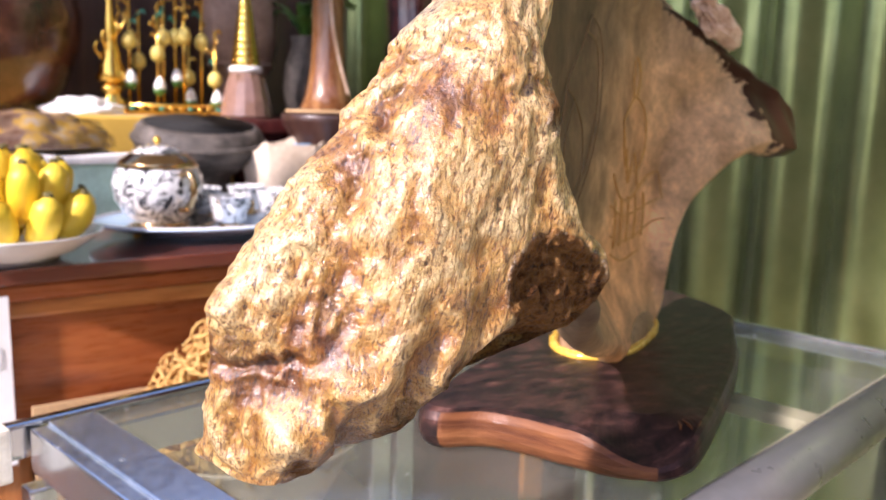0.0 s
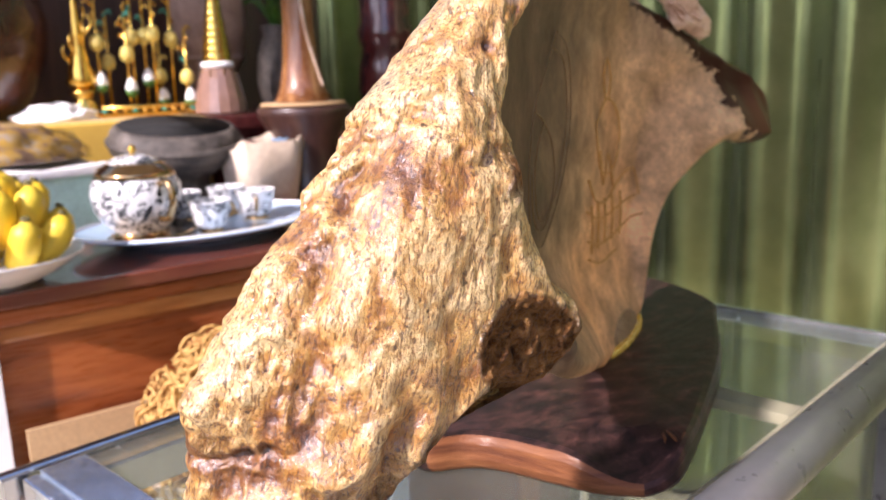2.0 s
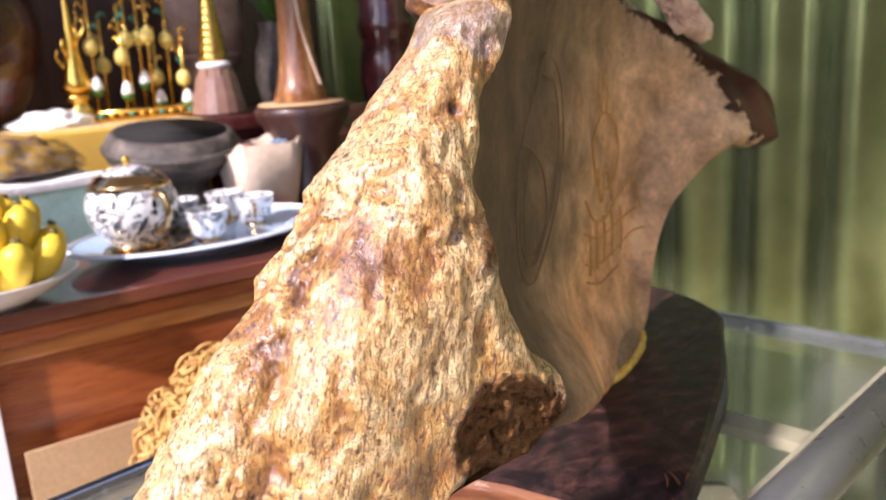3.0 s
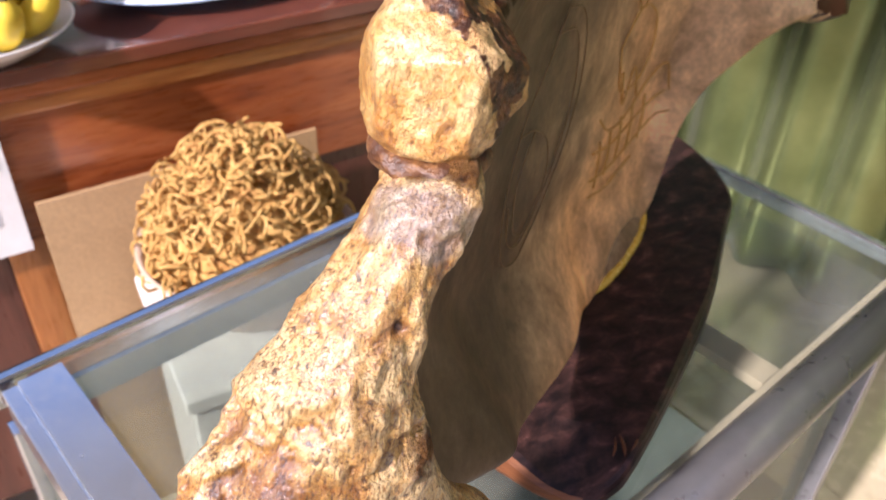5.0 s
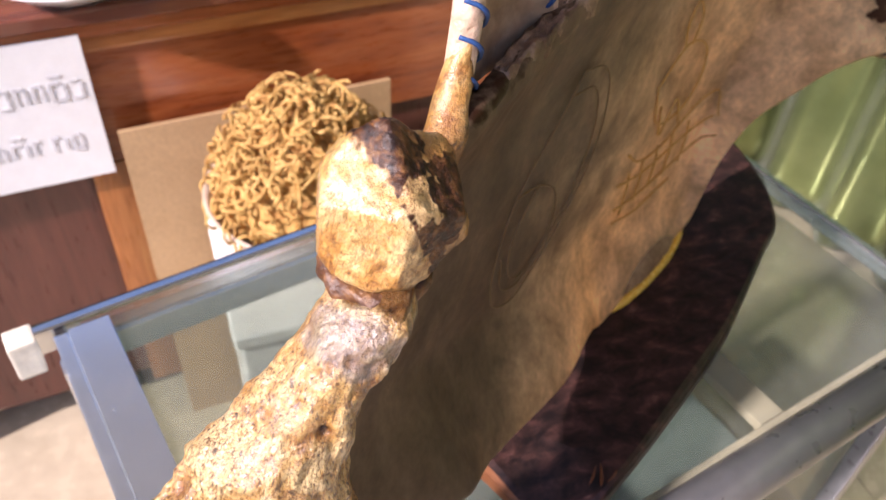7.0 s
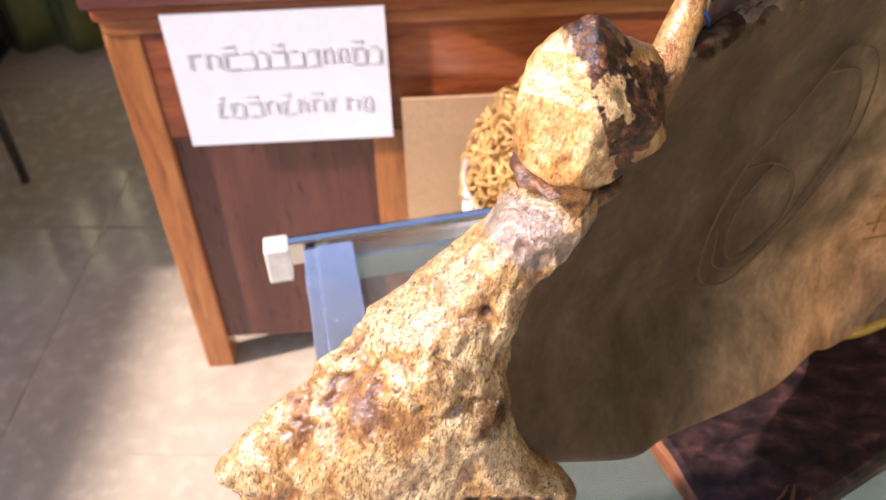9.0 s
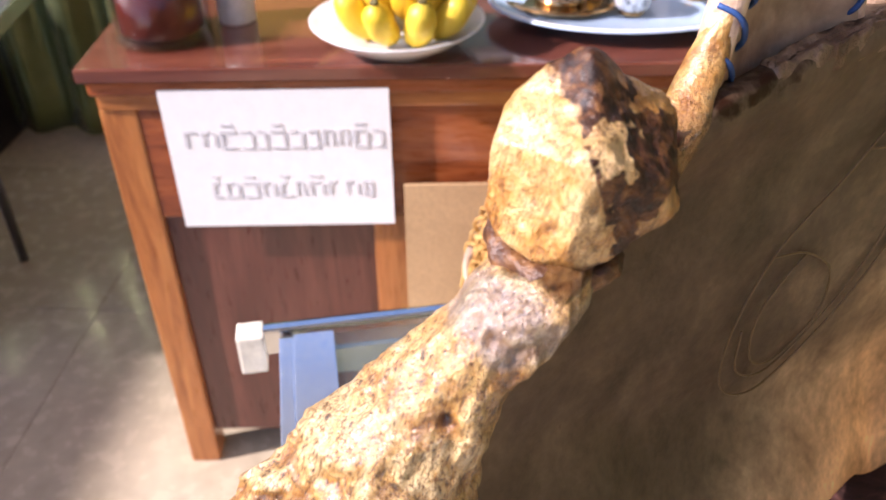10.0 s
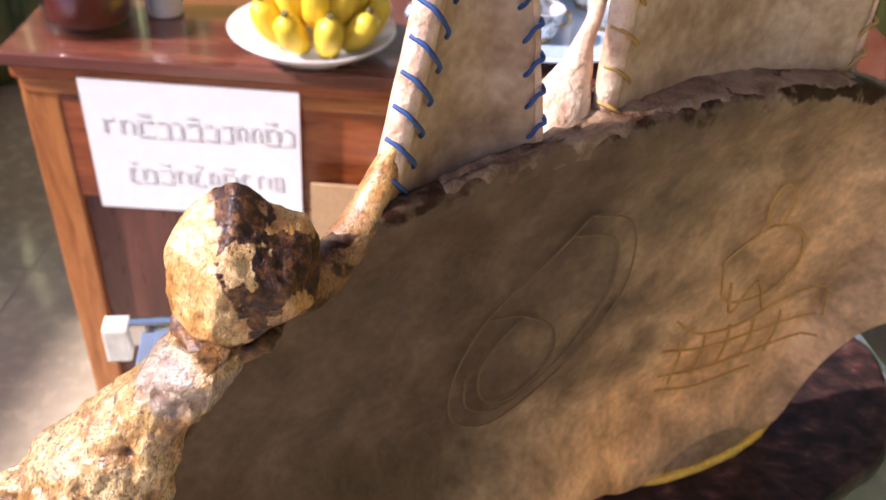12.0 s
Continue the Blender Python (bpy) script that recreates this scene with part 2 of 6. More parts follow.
def graded_bone():
    """The smooth bone of the blade: paler where light on the hollow face is put into the colour, and there daylight
    from behind comes through.
    """
    m = BONE_SMOOTH.copy()
    m.name = "thin_translucent_bone"
    n, l = m.node_tree.nodes, m.node_tree.links
    lit = n.new("ShaderNodeAttribute")
    lit.attribute_name = "lit"
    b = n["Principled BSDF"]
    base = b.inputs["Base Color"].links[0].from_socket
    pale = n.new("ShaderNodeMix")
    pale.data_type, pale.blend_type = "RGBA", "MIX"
    l.new(lit.outputs["Fac"], pale.inputs["Factor"])
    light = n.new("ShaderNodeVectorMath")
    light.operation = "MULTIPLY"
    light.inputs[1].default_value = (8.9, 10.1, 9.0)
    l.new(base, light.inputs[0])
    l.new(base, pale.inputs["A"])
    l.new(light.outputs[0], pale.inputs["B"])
    stain = n.new("ShaderNodeAttribute")
    stain.attribute_name = "stained"
    crust = n.new("ShaderNodeMix")
    crust.data_type = "RGBA"
    crust.inputs["B"].default_value = (0.03, 0.011, 0.005, 1)
    grit = n.new("ShaderNodeTexNoise")
    grit.inputs["Scale"].default_value, grit.inputs["Detail"].default_value = 150, 7
    co = n.new("ShaderNodeTexCoord")
    l.new(co.outputs["Object"], grit.inputs["Vector"])
    rough_edge = n.new("ShaderNodeMath")
    rough_edge.operation = "MULTIPLY_ADD"
    rough_edge.inputs[1].default_value = 1.3
    rough_edge.inputs[2].default_value = -0.65
    l.new(grit.outputs["Fac"], rough_edge.inputs[0])
    total = n.new("ShaderNodeMath")
    total.operation = "ADD"
    l.new(stain.outputs["Fac"], total.inputs[0])
    l.new(rough_edge.outputs[0], total.inputs[1])
    sharp = n.new("ShaderNodeMapRange")
    sharp.inputs["From Min"].default_value, sharp.inputs["From Max"].default_value = 0.3, 0.62
    l.new(total.outputs[0], sharp.inputs["Value"])
    l.new(sharp.outputs[0], crust.inputs["Factor"])
    varnish = n.new("ShaderNodeMapRange")
    varnish.inputs["To Min"].default_value, varnish.inputs["To Max"].default_value = 0.1, 0.12
    l.new(sharp.outputs[0], varnish.inputs["Value"])
    l.new(varnish.outputs[0], b.inputs["Coat Weight"])
    polish = n.new("ShaderNodeMapRange")
    polish.inputs["To Min"].default_value, polish.inputs["To Max"].default_value = 0.5, 0.4
    l.new(sharp.outputs[0], polish.inputs["Value"])
    l.new(polish.outputs[0], b.inputs["Roughness"])
    dull = n.new("ShaderNodeMapRange")
    dull.inputs["To Min"].default_value, dull.inputs["To Max"].default_value = 0.28, 0.12
    l.new(sharp.outputs[0], dull.inputs["Value"])
    l.new(dull.outputs[0], b.inputs["Specular IOR Level"])
    sheen = n.new("ShaderNodeMapRange")
    sheen.inputs["To Min"].default_value, sheen.inputs["To Max"].default_value = 0.32, 0.2
    l.new(sharp.outputs[0], sheen.inputs["Value"])
    l.new(sheen.outputs[0], b.inputs["Coat Roughness"])
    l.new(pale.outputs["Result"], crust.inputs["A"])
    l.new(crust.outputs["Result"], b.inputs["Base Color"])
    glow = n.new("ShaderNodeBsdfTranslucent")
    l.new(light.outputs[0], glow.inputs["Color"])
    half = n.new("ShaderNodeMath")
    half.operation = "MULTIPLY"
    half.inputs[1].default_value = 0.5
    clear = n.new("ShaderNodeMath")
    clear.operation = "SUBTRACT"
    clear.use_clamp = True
    l.new(lit.outputs["Fac"], clear.inputs[0])
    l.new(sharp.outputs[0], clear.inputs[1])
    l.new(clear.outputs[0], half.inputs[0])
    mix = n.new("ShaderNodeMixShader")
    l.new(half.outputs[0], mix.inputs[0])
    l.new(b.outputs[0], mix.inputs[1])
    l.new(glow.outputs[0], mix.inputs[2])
    l.new(mix.outputs[0], n["Material Output"].inputs[0])
    return m


BONE_GRADED = graded_bone()
BONE_PANEL = mat("panel_bone", [(0.3, (0.26, 0.16, 0.09)), (0.43, (0.38, 0.26, 0.16)), (0.57, (0.48, 0.36, 0.24)), (0.72, (0.56, 0.43, 0.3))],
                 scale=30, rough=0.5, detail=10, bump=0.001, bump_scale=90, coat=0.15, coat_rough=0.3, fine=170, fine_amount=0.45)
BONE_DARK = mat("stained_bone", [(0.34, (0.012, 0.004, 0.003)), (0.5, (0.05, 0.016, 0.008)), (0.6, (0.16, 0.06, 0.02)), (0.7, (0.4, 0.2, 0.08))],
                scale=60, rough=0.25, detail=8, bump=0.0015, bump_scale=100, coat=1.0, coat_rough=0.07)
CRUST = mat("crusty_bone", [(0.3, (0.03, 0.012, 0.008)), (0.4, (0.11, 0.055, 0.03)), (0.52, (0.22, 0.14, 0.085)), (0.7, (0.34, 0.25, 0.17))],
            scale=48, rough=0.5, bump=0.003, coat=0.2, detail=9)
BONE_PALE = mat("pale_bone", [(0.3, (0.42, 0.25, 0.15)), (0.5, (0.66, 0.48, 0.34)), (0.7, (0.78, 0.62, 0.48))],
                scale=50, rough=0.4, detail=8, bump=0.002, coat=0.3)
COLLAR_BONE = mat("groove_bone", [(0.34, (0.03, 0.011, 0.005)), (0.5, (0.11, 0.042, 0.014)), (0.66, (0.27, 0.125, 0.04))],
                  scale=120, rough=0.5, detail=8, bump=0.003, bump_scale=160, coat=0.25, coat_rough=0.3)
FOOT_BONE = mat("brown_bone", [(0.3, (0.12, 0.062, 0.028)), (0.5, (0.24, 0.14, 0.07)), (0.7, (0.38, 0.25, 0.14))], scale=60, rough=0.55, detail=8, bump=0.001)
EBONY = mat("dark_polished_wood", [(0.38, (0.012, 0.008, 0.008)), (0.52, (0.032, 0.017, 0.015)), (0.64, (0.075, 0.034, 0.028)),
                                   (0.78, (0.25, 0.13, 0.11))],
            scale=50, rough=0.4, stretch=(1.0, 1.6, 1), detail=10, coat=0.06, coat_rough=0.2, distort=0.4, rough_var=0.12, spec=0.16)
SAPWOOD = mat("orange_sapwood", [(0.3, (0.055, 0.015, 0.007)), (0.5, (0.14, 0.047, 0.016)), (0.7, (0.22, 0.085, 0.03))],
              scale=16, rough=0.6, stretch=(1, 1, 9), detail=7, coat=0.08, bump=0.0006, spec=0.3)
GLUE = plain("yellow_glue", (0.72, 0.44, 0.06), rough=0.25, coat=0.5)
THREAD_BLUE = plain("blue_thread", (0.02, 0.07, 0.22), rough=0.6, scale=300)
THREAD_GOLD = plain("gold_thread", (0.4, 0.24, 0.06), rough=0.5, scale=300)
FAINT_LINE = plain("faint_ochre_engraving", (0.18, 0.112, 0.044), rough=0.5, scale=120)
GILT_LINE = plain("ochre_engraving", (0.5, 0.29, 0.07), rough=0.5, scale=120)
ALU = mat("brushed_aluminium", [(0.3, (0.72, 0.78, 0.86)), (0.7, (0.86, 0.91, 0.97))], scale=12, rough=0.22, metal=0.95,
          detail=7, fine=120, rough_var=0.12)
ALU_GREY = mat("grey_painted_tube", [(0.3, (0.12, 0.125, 0.13)), (0.7, (0.19, 0.195, 0.2))], scale=8, rough=0.32, metal=0.4, detail=6)
ALU_BRIGHT = mat("polished_aluminium", [(0.3, (0.62, 0.64, 0.66)), (0.7, (0.76, 0.77, 0.78))], scale=12, rough=0.12, metal=1.0, detail=5, rough_var=0.05)
GLASS = glass_mat("clear_glass", (0.8, 0.84, 0.81), dust=0.045)
GLASS_SIDE = glass_mat("side_glass", (0.8, 0.83, 0.8), dust=0.05)
STRIP = plain("cream_painted_strip", (0.5, 0.42, 0.3), rough=0.6)
GLASS_TINT_TEAL = plain("glass_tint_teal", (0.13, 0.16, 0.14), rough=0.5, scale=6)
TAPE = plain("paper_tape", (0.78, 0.72, 0.58), rough=0.7, scale=90)
PAPER = plain("white_paper", (0.86, 0.86, 0.85), rough=0.75, vary=0.03)
INK = plain("grey_ink", (0.63, 0.63, 0.64), rough=0.8)
MAHOGANY = mat("red_brown_lacquered_wood", [(0.3, (0.17, 0.038, 0.012)), (0.5, (0.31, 0.08, 0.022)), (0.7, (0.42, 0.125, 0.036))],
               scale=7, rough=0.3, stretch=(0.6, 6, 6), detail=8, coat=0.5, coat_rough=0.12, distort=0.8)
MAHOGANY_DARK = mat("dark_red_brown_wood", [(0.3, (0.06, 0.016, 0.01)), (0.5, (0.105, 0.03, 0.02)), (0.7, (0.15, 0.05, 0.032))],
                    scale=6, rough=0.32, stretch=(5, 5, 0.5), detail=8, coat=0.4, distort=0.8)
ORANGE_WOOD = mat("orange_wood", [(0.3, (0.26, 0.08, 0.02)), (0.5, (0.42, 0.15, 0.038)), (0.72, (0.52, 0.22, 0.06))],
                  scale=9, rough=0.33, stretch=(5, 5, 0.5), detail=8, coat=0.4, distort=1.0)
ORANGE_RAIL = mat("orange_wood_rail", [(0.3, (0.26, 0.08, 0.02)), (0.5, (0.44, 0.16, 0.04)), (0.72, (0.56, 0.25, 0.07))],
                  scale=9, rough=0.33, stretch=(0.5, 5, 5), detail=8, coat=0.4, distort=1.0)
TABLETOP = mat("dark_glossy_tabletop", [(0.3, (0.09, 0.025, 0.016)), (0.5, (0.15, 0.045, 0.028)), (0.7, (0.21, 0.07, 0.04))],
               scale=5, rough=0.16, stretch=(0.6, 5, 5), detail=7, coat=0.8, coat_rough=0.06, distort=0.6)
CARDBOARD = mat("brown_cardboard", [(0.3, (0.4, 0.25, 0.12)), (0.7, (0.5, 0.33, 0.17))], scale=6, rough=0.8, fine=200)
FLOOR_TILE = mat("cream_floor_tile", [(0.3, (0.45, 0.375, 0.265)), (0.7, (0.53, 0.45, 0.33))], scale=4, rough=0.25, detail=6,
                 coat=0.3, random_hue=0.06)
GROUT = plain("brown_grout", (0.46, 0.385, 0.275), rough=0.9)
SATIN = mat("green_satin", [(0.35, (0.172, 0.222, 0.083)), (0.65, (0.26, 0.305, 0.127))], scale=9, rough=0.27,
            detail=6, metal=0.72, sheen=0.1, fine=40, rough_var=0.0, fine_amount=0.05)
WALL_PAINT = mat("cream_wall_paint", [(0.3, (0.55, 0.52, 0.44)), (0.7, (0.64, 0.6, 0.52))], scale=3, rough=0.85)
# brown tone chosen to limit bounce from the unseen walls
WALL_WOOD = mat("brown_boards", [(0.3, (0.2, 0.13, 0.08)), (0.7, (0.32, 0.22, 0.14))], scale=5, rough=0.7, stretch=(4, 4, 0.4), detail=7)
CEILING_PAINT = plain("white_ceiling_paint", (0.7, 0.69, 0.66), rough=0.9, scale=3)
CONCRETE = mat("grey_concrete", [(0.3, (0.27, 0.26, 0.24)), (0.7, (0.4, 0.38, 0.35))], scale=2.5, rough=0.85, detail=9)
PORCELAIN = plain("white_porcelain", (0.82, 0.83, 0.84), rough=0.12, coat=0.6, vary=0.04)
# pale blue glaze, its blue deepened to paint in the reflected sky
PLATE_BLUE = plain("pale_blue_porcelain", (0.5, 0.66, 0.86), rough=0.1, coat=0.7, vary=0.06)
GOLD = plain("bright_gold", (0.85, 0.55, 0.12), rough=0.22, metal=1.0, vary=0.12)
GOLD_LUSTRE = plain("gold_lustre", (0.5, 0.33, 0.16), rough=0.12, metal=1.0, vary=0.15)
TEAPOT = mat("floral_teapot_glaze", [(0.4, (0.72, 0.73, 0.74)), (0.49, (0.6, 0.61, 0.62)), (0.52, (0.03, 0.035, 0.04)), (0.57, (0.05, 0.055, 0.06)),
                                     (0.6, (0.7, 0.71, 0.72))], scale=40, rough=0.12, detail=2, coat=0.8, distort=1.6, fine_amount=0.1)
BANANA = mat("ripe_banana_skin", [(0.3, (0.62, 0.4, 0.02)), (0.5, (0.78, 0.55, 0.03)), (0.7, (0.82, 0.62, 0.08))], scale=14,
             rough=0.45, stretch=(1, 1, 0.4), random_hue=0.1)
BANANA_TIP = plain("dry_banana_end", (0.12, 0.1, 0.03), rough=0.8)
ROOT = mat("dried_root", [(0.3, (0.32, 0.14, 0.033)), (0.5, (0.54, 0.32, 0.09)), (0.7, (0.67, 0.46, 0.17))], scale=60, rough=0.75, bump=0.001)
STONE_DARK = mat("dark_grey_stone", [(0.3, (0.028, 0.023, 0.02)), (0.5, (0.075, 0.063, 0.054)), (0.7, (0.16, 0.135, 0.115))], scale=30,
                 rough=0.7, bump=0.002, detail=9)
MOUTH_BLACK = plain("mouth_black", (0.006, 0.006, 0.006), rough=0.9)
BROWN_GLAZE = mat("brown_glazed_pottery", [(0.3, (0.03, 0.012, 0.008)), (0.55, (0.075, 0.027, 0.016)), (0.75, (0.15, 0.058, 0.034))],
                  scale=12, rough=0.2, coat=0.7, coat_rough=0.08, bump=0.002)
URN_CLAY = mat("buff_clay", [(0.3, (0.18, 0.11, 0.08)), (0.5, (0.28, 0.185, 0.14)), (0.7, (0.4, 0.28, 0.22))], scale=18, rough=0.6, bump=0.002)
HORN_WOOD = mat("polished_amber_wood", [(0.3, (0.09, 0.032, 0.011)), (0.5, (0.2, 0.08, 0.028)), (0.7, (0.36, 0.18, 0.07))], scale=10,
                rough=0.25, stretch=(4, 4, 0.4), coat=0.7, distort=0.8)
ROSEWOOD = mat("dark_red_carved_wood", [(0.3, (0.035, 0.008, 0.008)), (0.55, (0.09, 0.02, 0.018)), (0.75, (0.16, 0.045, 0.035))],
               scale=16, rough=0.22, coat=0.7, coat_rough=0.08)
DARK_BOARD = mat("dark_brown_board", [(0.3, (0.022, 0.01, 0.008)), (0.55, (0.05, 0.022, 0.016)), (0.75, (0.085, 0.04, 0.028))], scale=6, rough=0.4, stretch=(4, 4, 0.5), detail=7, coat=0.3)
OFFERING = mat("mixed_offering", [(0.36, (0.16, 0.08, 0.05)), (0.48, (0.3, 0.2, 0.15)), (0.56, (0.6, 0.38, 0.06)), (0.66, (0.5, 0.42, 0.34))], scale=22, rough=0.5, detail=3)
YELLOW_CLOTH = mat("mustard_cloth", [(0.3, (0.48, 0.28, 0.03)), (0.7, (0.6, 0.38, 0.05))], scale=8, rough=0.8, fine=300, sheen=0.3)
MINT = plain("mint_green_plastic", (0.36, 0.56, 0.48), rough=0.4)
WHITE_CLOTH = plain("white_cloth", (0.8, 0.8, 0.8), rough=0.85, bump=0.002)
BOWL_PLASTIC = plain("beige_plastic", (0.56, 0.43, 0.33), rough=0.3)
WHITE_PLASTIC = plain("white_plastic", (0.76, 0.75, 0.72), rough=0.4)
CREAM_PAPER = mat("cream_wrapping", [(0.3, (0.5, 0.39, 0.29)), (0.7, (0.66, 0.54, 0.42))], scale=14, rough=0.8, bump=0.002)
FILM = glass_mat("clear_film", (0.85, 0.83, 0.8), gloss=0.12, ior=1.6)
BOTTLE_PINK = plain("pale_pink_glass", (0.24, 0.14, 0.105), rough=0.12, coat=0.8)
BUD_YELLOW = plain("pale_yellow_bud", (0.74, 0.6, 0.16), rough=0.5)
BUD_WHITE = plain("white_bud", (0.8, 0.8, 0.78), rough=0.5)
LEAF = mat("green_leaf", [(0.3, (0.03, 0.09, 0.015)), (0.7, (0.07, 0.17, 0.03))], scale=20, rough=0.4)
TEAL = plain("teal_bead", (0.02, 0.24, 0.18), rough=0.3)
RED_PAINT = plain("red_paint", (0.5, 0.03, 0.025), rough=0.35)
WAX_RED = plain("dark_red_wax", (0.2, 0.03, 0.02), rough=0.4)
BLUE_PRINT = plain("blue_printed_plastic", (0.01, 0.025, 0.3), rough=0.35)
ORANGE_PRINT = plain("orange_printed_plastic", (0.55, 0.16, 0.04), rough=0.35)
GREY_STEEL = mat("grey_steel", [(0.3, (0.12, 0.12, 0.125)), (0.7, (0.19, 0.19, 0.195))], scale=9, rough=0.4, metal=0.6)
DARK_PLASTIC = plain("black_plastic", (0.02, 0.02, 0.022), rough=0.5)

# ---- mesh helpers ----


def finish(ob, material, smooth=True):
    mats = material if isinstance(material, (list, tuple)) else [material]
    for m in mats:
        ob.data.materials.append(m)
    if smooth:
        ob.data.polygons.foreach_set("use_smooth", [True] * len(ob.data.polygons))
    return ob


def part(name, bm, material, parent=None, label="", smooth=False):
    """Link a bmesh as one mesh object, under a thing or a part."""
    me = bpy.data.meshes.new(name)
    bm.to_mesh(me)
    bm.free()
    ob = finish(new(name, me), material, smooth)
    if parent:
        ob.parent = parent
    if label:
        ob["label"] = label
    return ob


def raw(name, verts, faces, material, parent=None, label="", smooth=True, slots=None):
    me = bpy.data.meshes.new(name)
    me.from_pydata([tuple(v) for v in verts], [], faces)
    me.update()
    ob = finish(new(name, me), material, smooth)
    if slots:
        me.polygons.foreach_set("material_index", slots)
    if parent:
        ob.parent = parent
    if label:
        ob["label"] = label
    return ob


def thing(name, label, category, at=(0, 0, 0), turn=0.0, group="", kind=""):
    ob = new(name)
    ob.empty_display_size = 0.02
    ob.matrix_basis = pose(*at, 0, 0, turn)
    return tagged(ob, label, category, group, kind)


def box(x0, x1, y0, y1, z0, z1, bevel=0.0, bm=None, m=None, segments=2):
    bm = bm or bmesh.new()
    made = bmesh.ops.create_cube(bm, size=1.0)["verts"]
    for v in made:
        v.co = Vector(((x0 + x1) / 2 + v.co.x * (x1 - x0), (y0 + y1) / 2 + v.co.y * (y1 - y0), (z0 + z1) / 2 + v.co.z * (z1 - z0)))
    if bevel:
        edges = list({e for v in made for e in v.link_edges})
        made = list({v for f in bmesh.ops.bevel(bm, geom=edges, offset=bevel, segments=segments, affect="EDGES", profile=0.7)["faces"] for v in f.verts} | {v for v in made if v.is_valid})
    if m is not None:
        bmesh.ops.transform(bm, matrix=m, verts=made)
    return bm


def lathe(profile, around=32, bm=None, m=None, squash=1.0):
    """A turned body from (radius, height) pairs, bottom to top; ends closed."""
    bm = bm or bmesh.new()
    rings = []
    for r, z in profile:
        rings.append([bm.verts.new((r * math.cos(2 * math.pi * k / around), squash * r * math.sin(2 * math.pi * k / around), z)) for k in range(around)])
    for a, b in zip(rings, rings[1:]):
        for k in range(around):
            bm.faces.new((a[k], a[(k + 1) % around], b[(k + 1) % around], b[k]))
    bm.faces.new(rings[0][::-1])
    bm.faces.new(rings[-1])
    if m is not None:
        bmesh.ops.transform(bm, matrix=m, verts=[v for ring in rings for v in ring])
    return bm


def tube(points, radius, around=8, bm=None, taper=None):
    """A round rod along points; taper: radius factors at the points."""
    bm = bm or bmesh.new()
    pts = [Vector(p) for p in points]
    rings = []
    side = None
    for k, p in enumerate(pts):
        d = (pts[min(k + 1, len(pts) - 1)] - pts[max(k - 1, 0)]).normalized()
        if side is None:
            side = d.orthogonal().normalized()
        side = (side - d * side.dot(d)).normalized()
        up = d.cross(side)
        r = radius * (taper[k] if taper else 1)
        rings.append([bm.verts.new(p + r * (math.cos(2 * math.pi * j / around) * side + math.sin(2 * math.pi * j / around) * up)) for j in range(around)])
    for a, b in zip(rings, rings[1:]):
        for j in range(around):
            bm.faces.new((a[j], a[(j + 1) % around], b[(j + 1) % around], b[j]))
    bm.faces.new(rings[0][::-1])
    bm.faces.new(rings[-1])
    return bm


def smooth_line(points, n):
    """A curve through points (Catmull-Rom), n steps for each span."""
    p = [Vector(q) for q in points]
    p = [2 * p[0] - p[1]] + p + [2 * p[-1] - p[-2]]
    out = []
    for k in range(1, len(p) - 2):
        a, b, c, d = p[k - 1:k + 3]
        for s in range(n):
            t = s / n
            out.append(0.5 * (2 * b + (c - a) * t + (2 * a - 5 * b + 4 * c - d) * t * t + (3 * b - a - 3 * c + d) * t ** 3))
    return out + [p[-2]]


def table_of(keys):
    """A smooth function through (x, y) pairs."""
    xs = [k[0] for k in keys]
    ys = [k[1] for k in keys]
    sl = [0.0] * len(xs)
    for i in range(1, len(xs) - 1):
        a = (ys[i] - ys[i - 1]) / (xs[i] - xs[i - 1])
        b = (ys[i + 1] - ys[i]) / (xs[i + 1] - xs[i])
        sl[i] = 0 if a * b <= 0 else 2 * a * b / (a + b)
    sl[0] = (ys[1] - ys[0]) / (xs[1] - xs[0])
    sl[-1] = (ys[-1] - ys[-2]) / (xs[-1] - xs[-2])

    def f(x):
        if x <= xs[0]:
            return ys[0]
        for i in range(len(xs) - 1):
            if x <= xs[i + 1]:
                h = xs[i + 1] - xs[i]
                t = (x - xs[i]) / h
                return (ys[i] * (1 + 2 * t) * (1 - t) ** 2 + ys[i + 1] * t * t * (3 - 2 * t)
                        + h * sl[i] * t * (1 - t) ** 2 + h * sl[i + 1] * t * t * (t - 1))
        return ys[-1]
    return f


def step(a, b, x):
    t = min(1.0, max(0.0, (x - a) / (b - a)))
    return t * t * (3 - 2 * t)


def fbm(p, octaves=5):
    return noise.fractal(p, 0.8, 2.1, octaves)


# ---- the room ----
Z_TABLE, Z_CASE = 0.759, 0.738

ground = raw("ground", [(-400, -400, -0.16), (400, -400, -0.16), (400, 400, -0.16), (-400, 400, -0.16)], [(0, 1, 2, 3)], CONCRETE, smooth=False)
tagged(ground, "grey concrete ground outside the room", "ground", kind="structure")
floor = part("floor", box(-2.4, 2.1, -2.2, 2.5, -0.15, -0.002), GROUT)
tagged(floor, "cream ceramic tiles with thin brown joints", "floor", kind="structure")
wall_back = part("wall_north", box(-2.4, 2.1, 2.5, 2.65, -0.15, 1.62), WALL_PAINT)
tagged(wall_back, "cream painted wall behind the curtain, open above", "wall", kind="structure")
# out of view: these walls and slabs are added and sized to shape light
wall_side = part("wall_east", box(2.1, 2.25, -2.2, 2.65, -0.15, 2.9), WALL_WOOD)
tagged(wall_side, "unseen brown wall added beside the curtain, keeps bounce light low", "wall", kind="structure")
